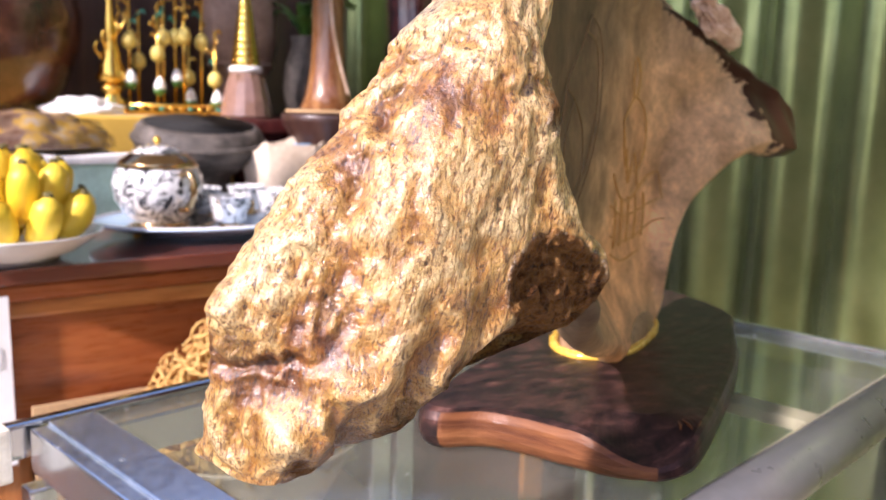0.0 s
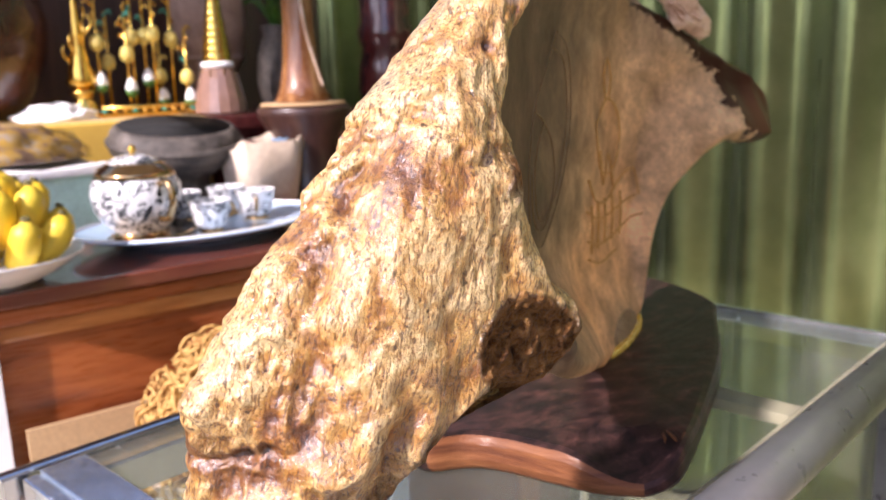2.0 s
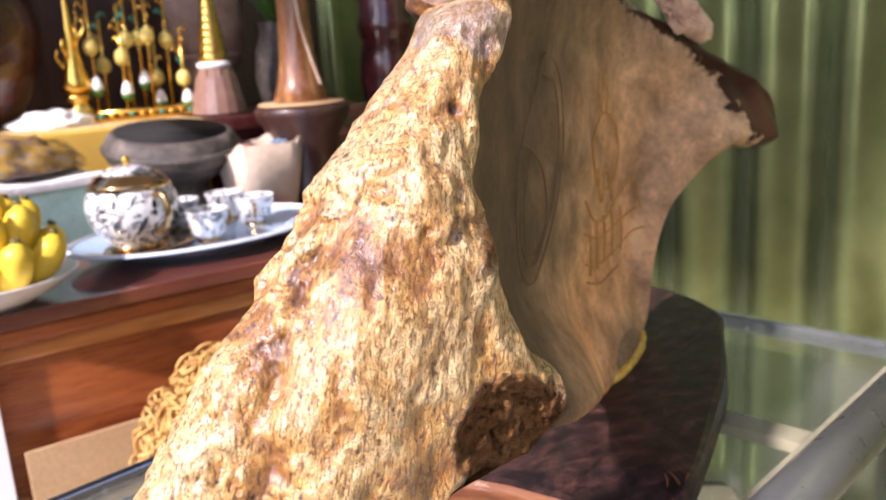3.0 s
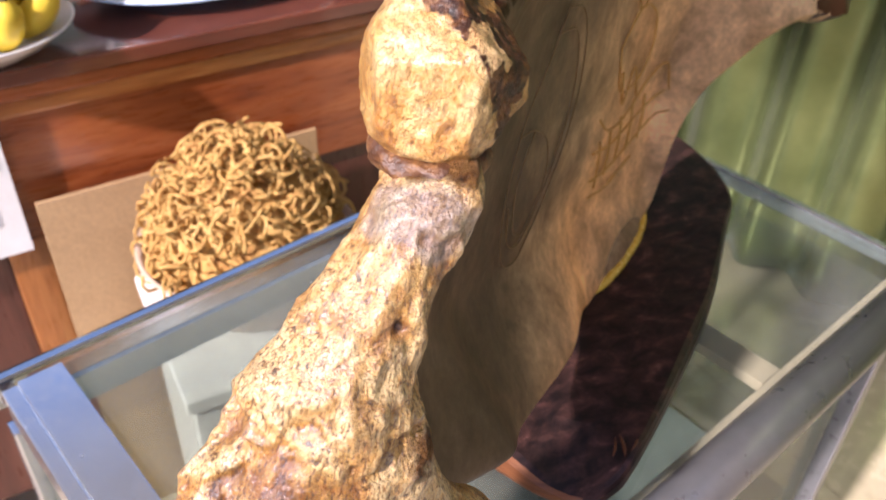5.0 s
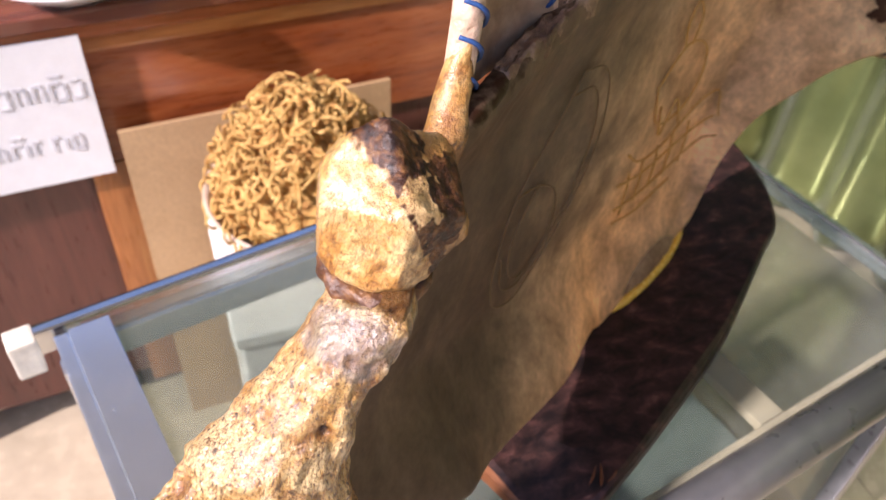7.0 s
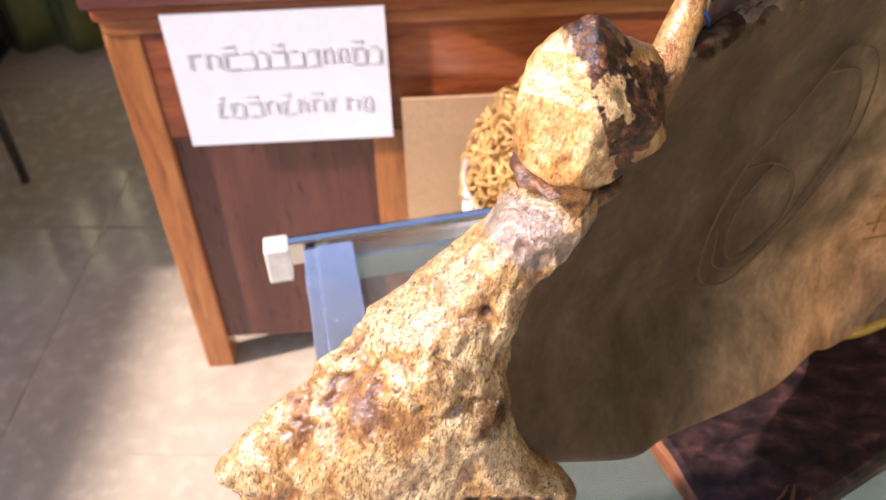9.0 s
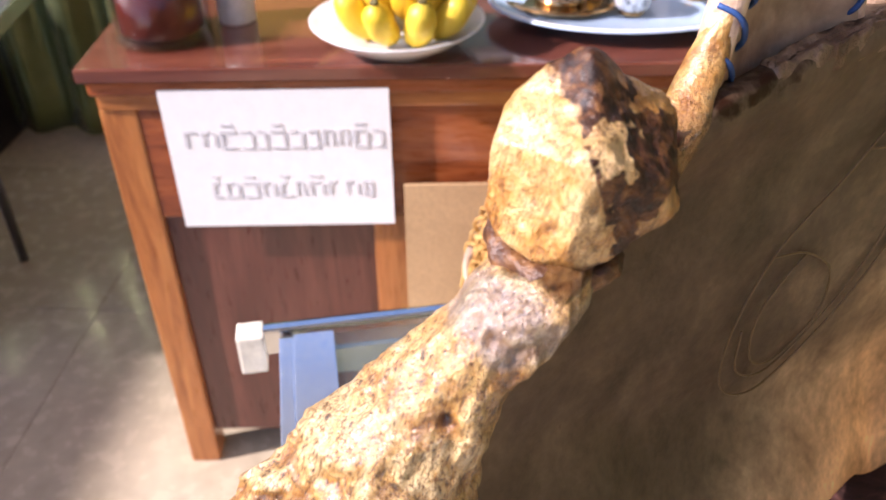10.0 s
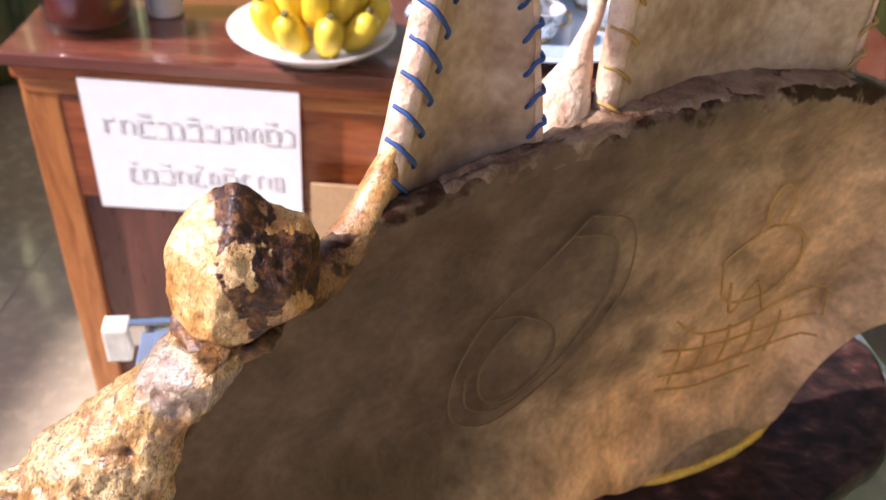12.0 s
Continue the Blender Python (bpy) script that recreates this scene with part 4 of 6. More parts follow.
def build_wing():
    """The thick rough border, with the spongy hollow at its foot."""
    rows, around = 380, 470
    z0, z1 = 0.822, 1.061
    verts, faces, brown_mask, greyed, ridge = [], [], [], [], []
    lumps = [(x, z, a, b, math.cos(radians(t)), math.sin(radians(t)), h) for x, z, a, b, t, h in WING_LUMPS]
    for i in range(rows + 1):
        z = z0 + (z1 - z0) * i / rows
        l, r, f = wing_left(z), wing_right(z), wing_front(z)
        cx, hw = (l + r) / 2, (r - l) / 2
        hw *= 1 - 0.3 * step(1.038, 1.056, z)
        deep = 0.013 + 0.05 * hw
        for j in range(around):
            a = 2 * math.pi * j / around
            c, s = math.cos(a), math.sin(a)
            x = cx + (hw - 0.003) * math.copysign(abs(c) ** 0.8, c)
            front = s < 0.15
            y = f + 0.021 + 0.012 * (1 - step(0.95, 1.04, z)) * max(0.0, -c) ** 2
            y += (0.021 if s < 0 else deep) * math.copysign(abs(s) ** 0.85, s)
            p = Vector((x, y, z))
            big = noise.noise(Vector((x * 26, y * 26, z * 20)))
            lump = noise.noise(Vector((x * 55, y * 55, z * 46)))
            knobs = noise.noise(Vector((x * 105, y * 105, z * 90)))
            crumb = noise.noise(Vector((x * 230, y * 230, z * 200)))
            left = max(step(0.29, 0.22, x - 0.45 * (z - 0.9)), step(0.89, 0.85, z))
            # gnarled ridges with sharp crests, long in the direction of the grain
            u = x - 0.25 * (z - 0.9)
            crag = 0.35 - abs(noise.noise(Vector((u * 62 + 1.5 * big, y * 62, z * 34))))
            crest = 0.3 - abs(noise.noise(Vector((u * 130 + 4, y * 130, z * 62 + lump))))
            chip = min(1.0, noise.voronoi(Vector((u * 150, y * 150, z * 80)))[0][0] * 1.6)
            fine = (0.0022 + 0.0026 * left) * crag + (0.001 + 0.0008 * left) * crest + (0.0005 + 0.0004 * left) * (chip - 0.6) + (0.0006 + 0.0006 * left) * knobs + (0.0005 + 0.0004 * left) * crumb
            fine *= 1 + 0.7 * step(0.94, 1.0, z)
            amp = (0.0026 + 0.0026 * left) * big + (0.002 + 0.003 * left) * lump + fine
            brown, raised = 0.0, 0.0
            if front:
                wx, wz = x + 0.005 * lump + 0.002 * knobs, z + 0.005 * knobs + 0.002 * crumb
                for lx, lz, la, lb, ct, st, h in lumps:
                    dx, dz = wx - lx, wz - lz
                    if abs(dx) < 0.05 and abs(dz) < 0.05:
                        u, v = (dx * ct - dz * st) / la, (dx * st + dz * ct) / lb
                        w = u * u + v * v
                        if w < 5:
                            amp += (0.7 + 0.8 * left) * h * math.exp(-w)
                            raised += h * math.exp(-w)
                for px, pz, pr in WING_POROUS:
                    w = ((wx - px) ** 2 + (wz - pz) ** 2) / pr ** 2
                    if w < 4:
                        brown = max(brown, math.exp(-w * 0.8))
            amp *= 0.6 + 0.4 * step(1.056, 1.035, z)
            nrm = Vector((c * 0.7, s, 0)).normalized()
            p += nrm * amp
            # the top draws in to a throat under the knob
            throat = step(1.04, 1.06, z)
            p.x += (0.374 - p.x) * 0.5 * throat
            p.y += (0.284 - p.y) * 0.55 * throat
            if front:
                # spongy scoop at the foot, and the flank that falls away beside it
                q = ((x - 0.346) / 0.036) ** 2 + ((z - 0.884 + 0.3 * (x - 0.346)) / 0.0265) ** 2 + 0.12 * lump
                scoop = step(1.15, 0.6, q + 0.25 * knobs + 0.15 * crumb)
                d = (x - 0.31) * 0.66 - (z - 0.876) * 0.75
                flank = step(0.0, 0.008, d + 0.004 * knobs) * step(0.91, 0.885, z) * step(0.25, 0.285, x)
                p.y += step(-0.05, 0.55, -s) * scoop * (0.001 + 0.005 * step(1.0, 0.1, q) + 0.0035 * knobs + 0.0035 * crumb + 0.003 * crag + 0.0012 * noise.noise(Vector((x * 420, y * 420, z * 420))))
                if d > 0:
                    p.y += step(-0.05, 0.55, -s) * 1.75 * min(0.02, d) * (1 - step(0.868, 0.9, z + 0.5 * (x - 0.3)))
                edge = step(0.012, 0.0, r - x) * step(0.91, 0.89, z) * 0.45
                # scoop and edge are brown bone; the flank's brown also paints in its shade
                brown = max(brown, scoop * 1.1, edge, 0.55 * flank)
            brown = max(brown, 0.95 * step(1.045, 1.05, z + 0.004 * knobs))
            verts.append(p - Vector((0.36, 0.25, 0)))
            brown_mask.append(brown)
            patch = ((x - 0.355) / 0.02) ** 2 + ((z - 1.037) / 0.011) ** 2 + 0.9 * lump + 0.8 * knobs
            greyed.append(0.62 * step(1.1, 0.4, patch) * step(0.3, -0.1, s))
            # tone rises with the relief and drops below z 0.93
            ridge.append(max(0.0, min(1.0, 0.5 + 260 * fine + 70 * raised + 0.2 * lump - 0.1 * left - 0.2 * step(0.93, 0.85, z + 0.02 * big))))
    for i in range(rows):
        for j in range(around):
            a, b = i * around + j, i * around + (j + 1) % around
            faces.append((a, b, b + around, a + around))
    for base, flip in ((0, True), (rows * around, False)):
        ring = [base + j for j in range(around)]
        mid = sum((verts[k] for k in ring), Vector()) / around
        verts.append(mid + Vector((0, 0, -0.006 if flip else 0.004)))
        brown_mask.append(0.6)
        greyed.append(0.0)
        ridge.append(0.5)
        k = len(verts) - 1
        for j in range(around):
            f = (ring[j], k, ring[(j + 1) % around])
            faces.append(f if flip else f[::-1])
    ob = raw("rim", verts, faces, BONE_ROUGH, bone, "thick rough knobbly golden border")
    ob.data.attributes.new("toned", "FLOAT", "POINT").data.foreach_set("value", ridge)
    ob.data.attributes.new("greyed", "FLOAT", "POINT").data.foreach_set("value", greyed)
    ob.data.attributes.new("brown_mask", "FLOAT", "POINT").data.foreach_set("value", brown_mask)
    return ob


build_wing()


def build_knob():
    """The faceted lump at the top of the border: rough and pale on one side, dark and polished on the other."""
    bm = bmesh.new()
    bmesh.ops.create_icosphere(bm, subdivisions=6, radius=1.0)
    planes = [(Vector(q).normalized(), dist) for q, dist in (((-0.6, -0.7, 0.1), 0.9), ((0.35, -0.85, -0.1), 0.88), ((0.9, -0.2, 0.2), 0.92),
              ((-0.95, 0.2, 0.1), 0.95), ((-0.4, -0.4, 0.85), 0.93), ((0.5, -0.3, 0.8), 0.86), ((0.1, 0.6, 0.7), 0.9), ((0, 1, -0.1), 0.95),
              ((0.2, -0.5, -0.85), 0.97), ((-0.5, 0.1, -0.85), 0.98), ((0.7, 0.3, -0.6), 0.76), ((0.62, -0.4, -0.68), 0.8), ((0.7, 0.7, 0.1), 0.95))]
    HORN = Vector((-0.02, 0.1, 0.95)).normalized()
    centre = Vector((0.374 - 0.36, 0.287 - 0.25, 1.0655))
    stained = []
    for v in bm.verts:
        d = v.co.normalized()
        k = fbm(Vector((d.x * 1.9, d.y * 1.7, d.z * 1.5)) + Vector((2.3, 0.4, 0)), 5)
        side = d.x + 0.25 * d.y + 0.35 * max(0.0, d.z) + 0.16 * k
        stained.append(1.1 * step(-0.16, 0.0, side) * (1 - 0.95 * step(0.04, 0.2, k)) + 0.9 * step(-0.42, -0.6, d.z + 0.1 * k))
        total = sum((max(0.0, d.dot(pn)) / pd) ** 60 for pn, pd in planes)
        r = min(1.1, total ** (-1 / 60)) + 0.045 * noise.noise(d * 2.2 + Vector((7, 0, 0))) + 0.022 * fbm(d * 6, 5)
        r += 0.16 * math.exp(-14 * (d - HORN).length_squared)
        v.co = centre + Vector((d.x * 0.0275, d.y * 0.027, d.z * (0.0325 if d.z > 0 else 0.0245))) * r
    me = bpy.data.meshes.new("knob")
    bm.to_mesh(me)
    bm.free()
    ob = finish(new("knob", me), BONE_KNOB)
    me.attributes.new("brown_mask", "FLOAT", "POINT").data.foreach_set("value", stained)
    me.attributes.new("toned", "FLOAT", "POINT").data.foreach_set("value", [0.5] * len(me.vertices))
    ob.parent = bone
    ob["label"] = "faceted knob, pale on one side, dark and polished on the other"


build_knob()

def build_collar():
    """A dark brown ring set in the groove between the knob and the border."""
    bm = tube([(0.0065 + 0.0165 * math.cos(a * math.pi / 24), 0.032 + 0.017 * math.sin(a * math.pi / 24), 1.0452 - 0.002 * math.cos(a * math.pi / 24)) for a in range(49)], 0.0048, 14)
    for v in bm.verts:
        v.co += 0.0028 * noise.noise_vector(v.co * 70) + 0.0012 * noise.noise_vector(v.co * 210)
    part("collar", bm, COLLAR_BONE, bone, "dark brown ring in the groove", True)


build_collar()

# the neck that runs from the knob to the laced panel
neck = smooth_line([blade_point(*q) for q in ((0.04, -0.02, 1.054), (0.058, -0.031, 1.047), (0.074, -0.038, 1.051), (0.089, -0.043, 1.066), (0.1, -0.047, 1.081), (0.107, -0.049, 1.096))], 10)
bm = tube(neck, 0.0096, 18, taper=[1.3 - 0.72 * step(0, len(neck) - 1, q) for q in range(len(neck))])
for v in bm.verts:
    v.co += 0.0025 * noise.noise_vector(v.co * 60)
neck_ob = part("neck", bm, BONE_KNOB, bone, "mottled golden and dark glossy neck", True)
neck_ob.data.attributes.new("brown_mask", "FLOAT", "POINT").data.foreach_set(
    "value", [0.66 - 0.56 * step(1.058, 1.086, v.co.z) for v in neck_ob.data.vertices])
neck_ob.data.attributes.new("toned", "FLOAT", "POINT").data.foreach_set("value", [0.6] * len(neck_ob.data.vertices))


def panel(name, low_a, low_b, top_a, top_b, thread, count, label):
    """An upright bone plate with a rounded border, laced along both sides with thread."""
    la, lb, ta, tb = (blade_point(*q) for q in (low_a, low_b, top_a, top_b))
    out = N_AX
    nu, nv = 24, 34
    verts, faces = [], []
    for s in (1, -1):
        for j in range(nv + 1):
            for i in range(nu + 1):
                u, v = i / nu, j / nv
                p = (la.lerp(lb, u)).lerp(ta.lerp(tb, u), v)
                th = 0.0035 + 0.002 * abs(2 * u - 1) ** 3
                p = p + out * (s * th * (1 if 0 < i < nu else 0.3) - 0.012 * math.sin(math.pi * u) + 0.0018 * fbm(p * 40, 4))
                verts.append(p)
    half = (nu + 1) * (nv + 1)
    for s in range(2):
        for j in range(nv):
            for i in range(nu):
                a = s * half + j * (nu + 1) + i
                q = (a, a + 1, a + nu + 2, a + nu + 1)
                faces.append(q if s else q[::-1])
    loop = [i for i in range(nu + 1)] + [j * (nu + 1) + nu for j in range(1, nv + 1)] + [nv * (nu + 1) + i for i in range(nu - 1, -1, -1)] + [j * (nu + 1) for j in range(nv - 1, 0, -1)]
    for a, b in zip(loop, loop[1:] + loop[:1]):
        faces.append((a, b, b + half, a + half))
    ob = raw(name, verts, faces, BONE_PANEL, bone, label)
    for a, b, sgn in ((la, ta, 1), (lb, tb, -1)):
        across = (lb - la).normalized() * sgn
        line = [a.lerp(b, k / 12) + 0.0012 * noise.noise_vector(a.lerp(b, k / 12) * 70) for k in range(13)]
        part("border", tube(line, 0.0065 if sgn > 0 else 0.0035, 12), BONE_PALE, ob, "pale rounded border", True)
        for k in range(count):
            c = a.lerp(b, (k + 0.6) / count)
            up = (b - a).normalized()
            w = 0.0085 if sgn > 0 else 0.005
            far = 0.0125 if sgn > 0 else 0.0065
            pts = [c - across * w * 0.75 + out * 0.001 + up * 0.004, c + out * 0.0062 - across * w * 0.3 + up * 0.003, c + out * (0.0075 if sgn > 0 else 0.005) + across * 0.002, c + out * 0.003 + across * far * 0.8 - up * 0.006, c + across * far - up * 0.01 - out * 0.001]
            part("stitch", tube(smooth_line(pts, 4), 0.0011, 6), thread, ob, smooth=True)
    return ob


panel("laced_panel", (0.0995, -0.047, 1.07), (0.187, -0.053, 1.045), (0.144, -0.061, 1.25), (0.15, -0.061, 1.25), THREAD_BLUE, 13, "tan bone panel laced with blue thread")
# top carried up out of view to shade the blade's far end
panel("laced_panel", (0.229, -0.064, 1.068), (0.412, -0.064, 1.068), (0.222, -0.07, 1.36), (0.394, -0.07, 1.36), THREAD_GOLD, 15, "tan bone panel laced with gold thread")
# added plate, out of view, keeps the sun off the blade
crest_v, crest_f = [], []
for i in range(41):
    e = 0.09 + 0.33 * i / 40
    for j in range(17):
        z = 1.18 + 0.26 * j / 16 * (1 - 0.35 * (2 * i / 40 - 1) ** 2)
        crest_v.append(blade_point(e, -0.076 - 0.01 * math.sin(math.pi * i / 40) + 0.002 * fbm(Vector((e * 30, z * 30, 1)), 3), z))
for i in range(40):
    for j in range(16):
        a = i * 17 + j
        crest_f.append((a, a + 17, a + 18, a + 1))
crest = raw("crest", crest_v, crest_f, BONE_SMOOTH, bone, "unseen plate added above the panels to shade the blade")
crest.modifiers.new("thickness", "SOLIDIFY").thickness = 0.008
spur = smooth_line([blade_point(*q) for q in ((0.2, -0.07, 1.052), (0.208, -0.074, 1.078), (0.217, -0.078, 1.1), (0.224, -0.08, 1.13), (0.226, -0.086, 1.2))], 8)
bm = tube(spur, 0.012, 14, taper=[1.75 - 1.4 * step(0, 22, k) for k in range(len(spur))])
for v in bm.verts:
    v.co += 0.002 * noise.noise_vector(v.co * 60)
part("spur", bm, BONE_PALE, bone, "pale pinkish spur", True)


def engraving(points, closed=False, n=6):
    """A thin ochre line drawn on the hollow face, through (e, z) points."""
    p = smooth_line([(e, z, 0) for e, z in points + (points[:1] if closed else [])], n)
    th = 0.0078
    line = [blade_point(q.x, blade_n(q.x, q.y) + th + 0.0004, q.y) for q in p]
    faint = points[0][0] < 0.27
    part("engraving", tube(line, 0.0006 if faint else 0.0009, 5), FAINT_LINE if faint else GILT_LINE, bone, "thin ochre drawn line", True)


# dark wooden base
def build_base():
    """A slab with a pale crescent of sapwood at one end, worn thin at its pointed corner."""
    sap = [(0.492, 0.302), (0.473, 0.32), (0.459, 0.348), (0.446, 0.378), (0.428, 0.402), (0.405, 0.413)]
    rest = [(0.402, 0.43), (0.43, 0.455), (0.6, 0.56), (0.76, 0.65), (0.815, 0.652), (0.838, 0.625), (0.832, 0.56), (0.81, 0.507),
            (0.782, 0.482), (0.747, 0.451), (0.686, 0.4), (0.602, 0.345), (0.537, 0.307), (0.511, 0.299)]
    out = smooth_line([(x, y, 0) for x, y in sap + rest + sap[:1]], 8)[:-1]
    mid = sum(out, Vector()) / len(out)
    corner, n = Vector((0.492, 0.302, 0)), len(out)
    ends = 8 * (len(sap) - 1)
    levels = [(-0.005, 0.0, 0.0), (-0.002, 0.003, 0.0), (0.0, 0.008, 0.0), (0.0, 0.0195, 0.0), (-0.0025, 0.0245, 0.0), (-0.007, 0.0265, 0.0)]
    levels += [(-0.007, 0.0266, t) for t in (0.12, 0.25, 0.4, 0.6, 0.8)]
    verts, faces, slots = [], [], []
    for inset, h, inwards in levels:
        for i, p in enumerate(out):
            q = p + (p - mid).normalized() * inset
            q = q.lerp(mid, inwards)
            full = 0.4 + 0.6 * step(0.0, 0.055, (q - corner).length)
            verts.append((q.x - 0.36, q.y - 0.25, Z_CASE + h * full + 0.0006 * noise.noise((q.x * 60, q.y * 60, h * 90))))
    for k in range(len(levels) - 1):
        for i in range(n):
            faces.append((k * n + i, k * n + (i + 1) % n, (k + 1) * n + (i + 1) % n, (k + 1) * n + i))
            slots.append(1 if i < ends and k < 4 else 0)
    faces += [tuple(range(n))[::-1], tuple(range((len(levels) - 1) * n, len(levels) * n))]
    slots += [0, 0]
    return raw("wooden_base", verts, faces, [EBONY, SAPWOOD], bone, "dark polished wooden slab with an orange sapwood end", smooth=False, slots=slots)


build_base()
for k, (x, y, dx, dy, wide) in enumerate(((0.521, 0.3125, 0.011, 0.012, 0.0009), (0.528, 0.309, 0.008, 0.016, 0.0013), (0.534, 0.3105, 0.014, 0.009, 0.0008))):
    sliver = tube(smooth_line([(x - 0.36, y - 0.25, 0), (x + dx * 0.5 - 0.36, y + dy * 0.4 - 0.25, 0.0004), (x + dx - 0.36, y + dy - 0.25, 0)], 5), wide, 8, taper=[0.25 + 0.75 * math.sin(math.pi * q / 10) for q in range(11)])
    for v in sliver.verts:
        v.co.z = Z_CASE + 0.0265 * (0.4 + 0.6 * step(0.0, 0.045, math.hypot(v.co.x + 0.36 - 0.492, v.co.y + 0.25 - 0.302) + 0.01)) - 0.0004 + 0.5 * v.co.z
    part("splinter", sliver, SAPWOOD, bone, "splintered orange wood", True)
foot = []
for q in range(28):
    a = 2 * math.pi * q / 28
    foot.append((0.378 + 0.088 * math.copysign(abs(math.cos(a)) ** 0.8, math.cos(a)), -0.064 + 0.036 * math.sin(a)))
verts, faces = [], []
for h, grow in ((0.02, 1.0), (0.03, 1.0), (0.036, 0.94), (0.042, 0.8), (0.048, 0.6), (0.052, 0.35)):
    for e, n in foot:
        e2, n2 = 0.378 + (e - 0.378) * grow, -0.062 + (n + 0.064) * grow
        p = blade_point(e2, n2, Z_CASE + h)
        verts.append(p + 0.002 * noise.noise_vector(p * 40))
for k in range(5):
    for q in range(28):
        faces.append((k * 28 + q, k * 28 + (q + 1) % 28, (k + 1) * 28 + (q + 1) % 28, (k + 1) * 28 + q))
faces += [tuple(range(28))[::-1], tuple(range(140, 168))]
raw("foot", verts, faces, FOOT_BONE, bone, "rounded foot of the bone set into the base")
bead = [blade_point(0.378 + (e - 0.378) * 1.02, -0.064 + (n + 0.064) * 1.05, Z_CASE + 0.0275) for e, n in foot + foot[:1]]
bm = tube(smooth_line(bead, 8), 0.0042, 8)
for v in bm.verts:
    v.co += 0.0012 * noise.noise_vector(v.co * 80)
part("glue_bead", bm, GLUE, bone, "dried yellow glue line", True)

engraving([(0.224, 1.023), (0.25, 1.014), (0.262, 0.99), (0.258, 0.95), (0.228, 0.912), (0.183, 0.885), (0.15, 0.9), (0.145, 0.935), (0.164, 0.973), (0.2, 1.0), (0.224, 1.023)])
engraving([(0.215, 1.012), (0.242, 1.004), (0.251, 0.98), (0.246, 0.95), (0.222, 0.918), (0.185, 0.895), (0.158, 0.908), (0.154, 0.935)])
engraving([(0.164, 0.973), (0.19, 0.965), (0.213, 0.946), (0.214, 0.918), (0.189, 0.9), (0.168, 0.91), (0.165, 0.94), (0.19, 0.965)])
engraving([(0.345, 0.953), (0.38, 0.972), (0.411, 0.958), (0.416, 0.93), (0.395, 0.91), (0.36, 0.915), (0.345, 0.953)])
engraving([(0.32, 0.91), (0.345, 0.89), (0.38, 0.885), (0.42, 0.9), (0.45, 0.905), (0.455, 0.88)])
engraving([(0.315, 0.885), (0.36, 0.872), (0.41, 0.874), (0.452, 0.88)])
engraving([(0.318, 0.86), (0.36, 0.85), (0.41, 0.852), (0.455, 0.862)])
engraving([(0.32, 0.845), (0.36, 0.834), (0.41, 0.836)])
for e in (0.33, 0.352, 0.374, 0.396, 0.42):
    engraving([(e, 0.888), (e + 0.003, 0.87), (e, 0.848)])
engraving([(0.375, 0.97), (0.37, 0.99), (0.378, 1.005), (0.39, 0.99), (0.385, 0.97)])
engraving([(0.36, 0.93), (0.37, 0.9), (0.385, 0.925), (0.4, 0.895)])

# ---- floor tiles ----
tile_mesh = None
for i in range(-4, 4):
    for j in range(-4, 5):
        x, y = 0.1 + i * 0.6, 0.25 + j * 0.6
        if x + 0.6 > 2.1 or y + 0.6 > 2.5 or y < -2.2 or x < -2.4:
            continue
        if tile_mesh is None:
            t0 = part("tile", box(0.0015, 0.5985, 0.0015, 0.5985, -0.0055, 0.0, 0.001), FLOOR_TILE, floor)
            tile_mesh = t0.data
        else:
            t0 = new("tile", tile_mesh)
            t0.parent = floor
        t0.location = (x, y, 0)

# ---- things in front of the table ----
card = thing("cardboard_sheet", "plain brown cardboard sheet leaning on the table", "cardboard", (0.234, 1.022, 0.0), TABLE_TURN)
part("sheet", box(0, 0.38, 0, 0.006, 0, 0.592, 0.001, m=pose(0, 0, 0, -2.4, 0, 0)), CARDBOARD, card)
crate = thing("white_crate", "white plastic box standing on the floor", "box", (0.455, 0.875, 0))
part("box_body", box(-0.13, 0.13, -0.12, 0.12, 0.0, 0.458, 0.012, segments=3), WHITE_PLASTIC, crate)
part("box_lid", box(-0.136, 0.136, -0.126, 0.126, 0.4585, 0.483, 0.008, segments=3), WHITE_PLASTIC, crate)
basin = thing("plastic_bowl", "translucent white plastic bowl under a heap of dried roots", "bowl", (0.452, 0.9, 0.484))
part("bowl_wall", lathe([(0.075, 0.0), (0.085, 0.004), (0.122, 0.07), (0.13, 0.085), (0.134, 0.088), (0.131, 0.091), (0.118, 0.074), (0.08, 0.012)], 48), BOWL_PLASTIC, basin, smooth=True)
heap = thing("dried_roots", "heap of tangled yellow-brown dried roots in the bowl", "roots", (0.452, 0.9, 0.493), kind="stuff")
rr = random.Random(11)
bm = lathe([(0.05, 0.0), (0.105, 0.06), (0.11, 0.09), (0.085, 0.14), (0.045, 0.17), (0.01, 0.18)], 24)
for v in bm.verts:
    v.co += 0.008 * noise.noise_vector(v.co * 30)
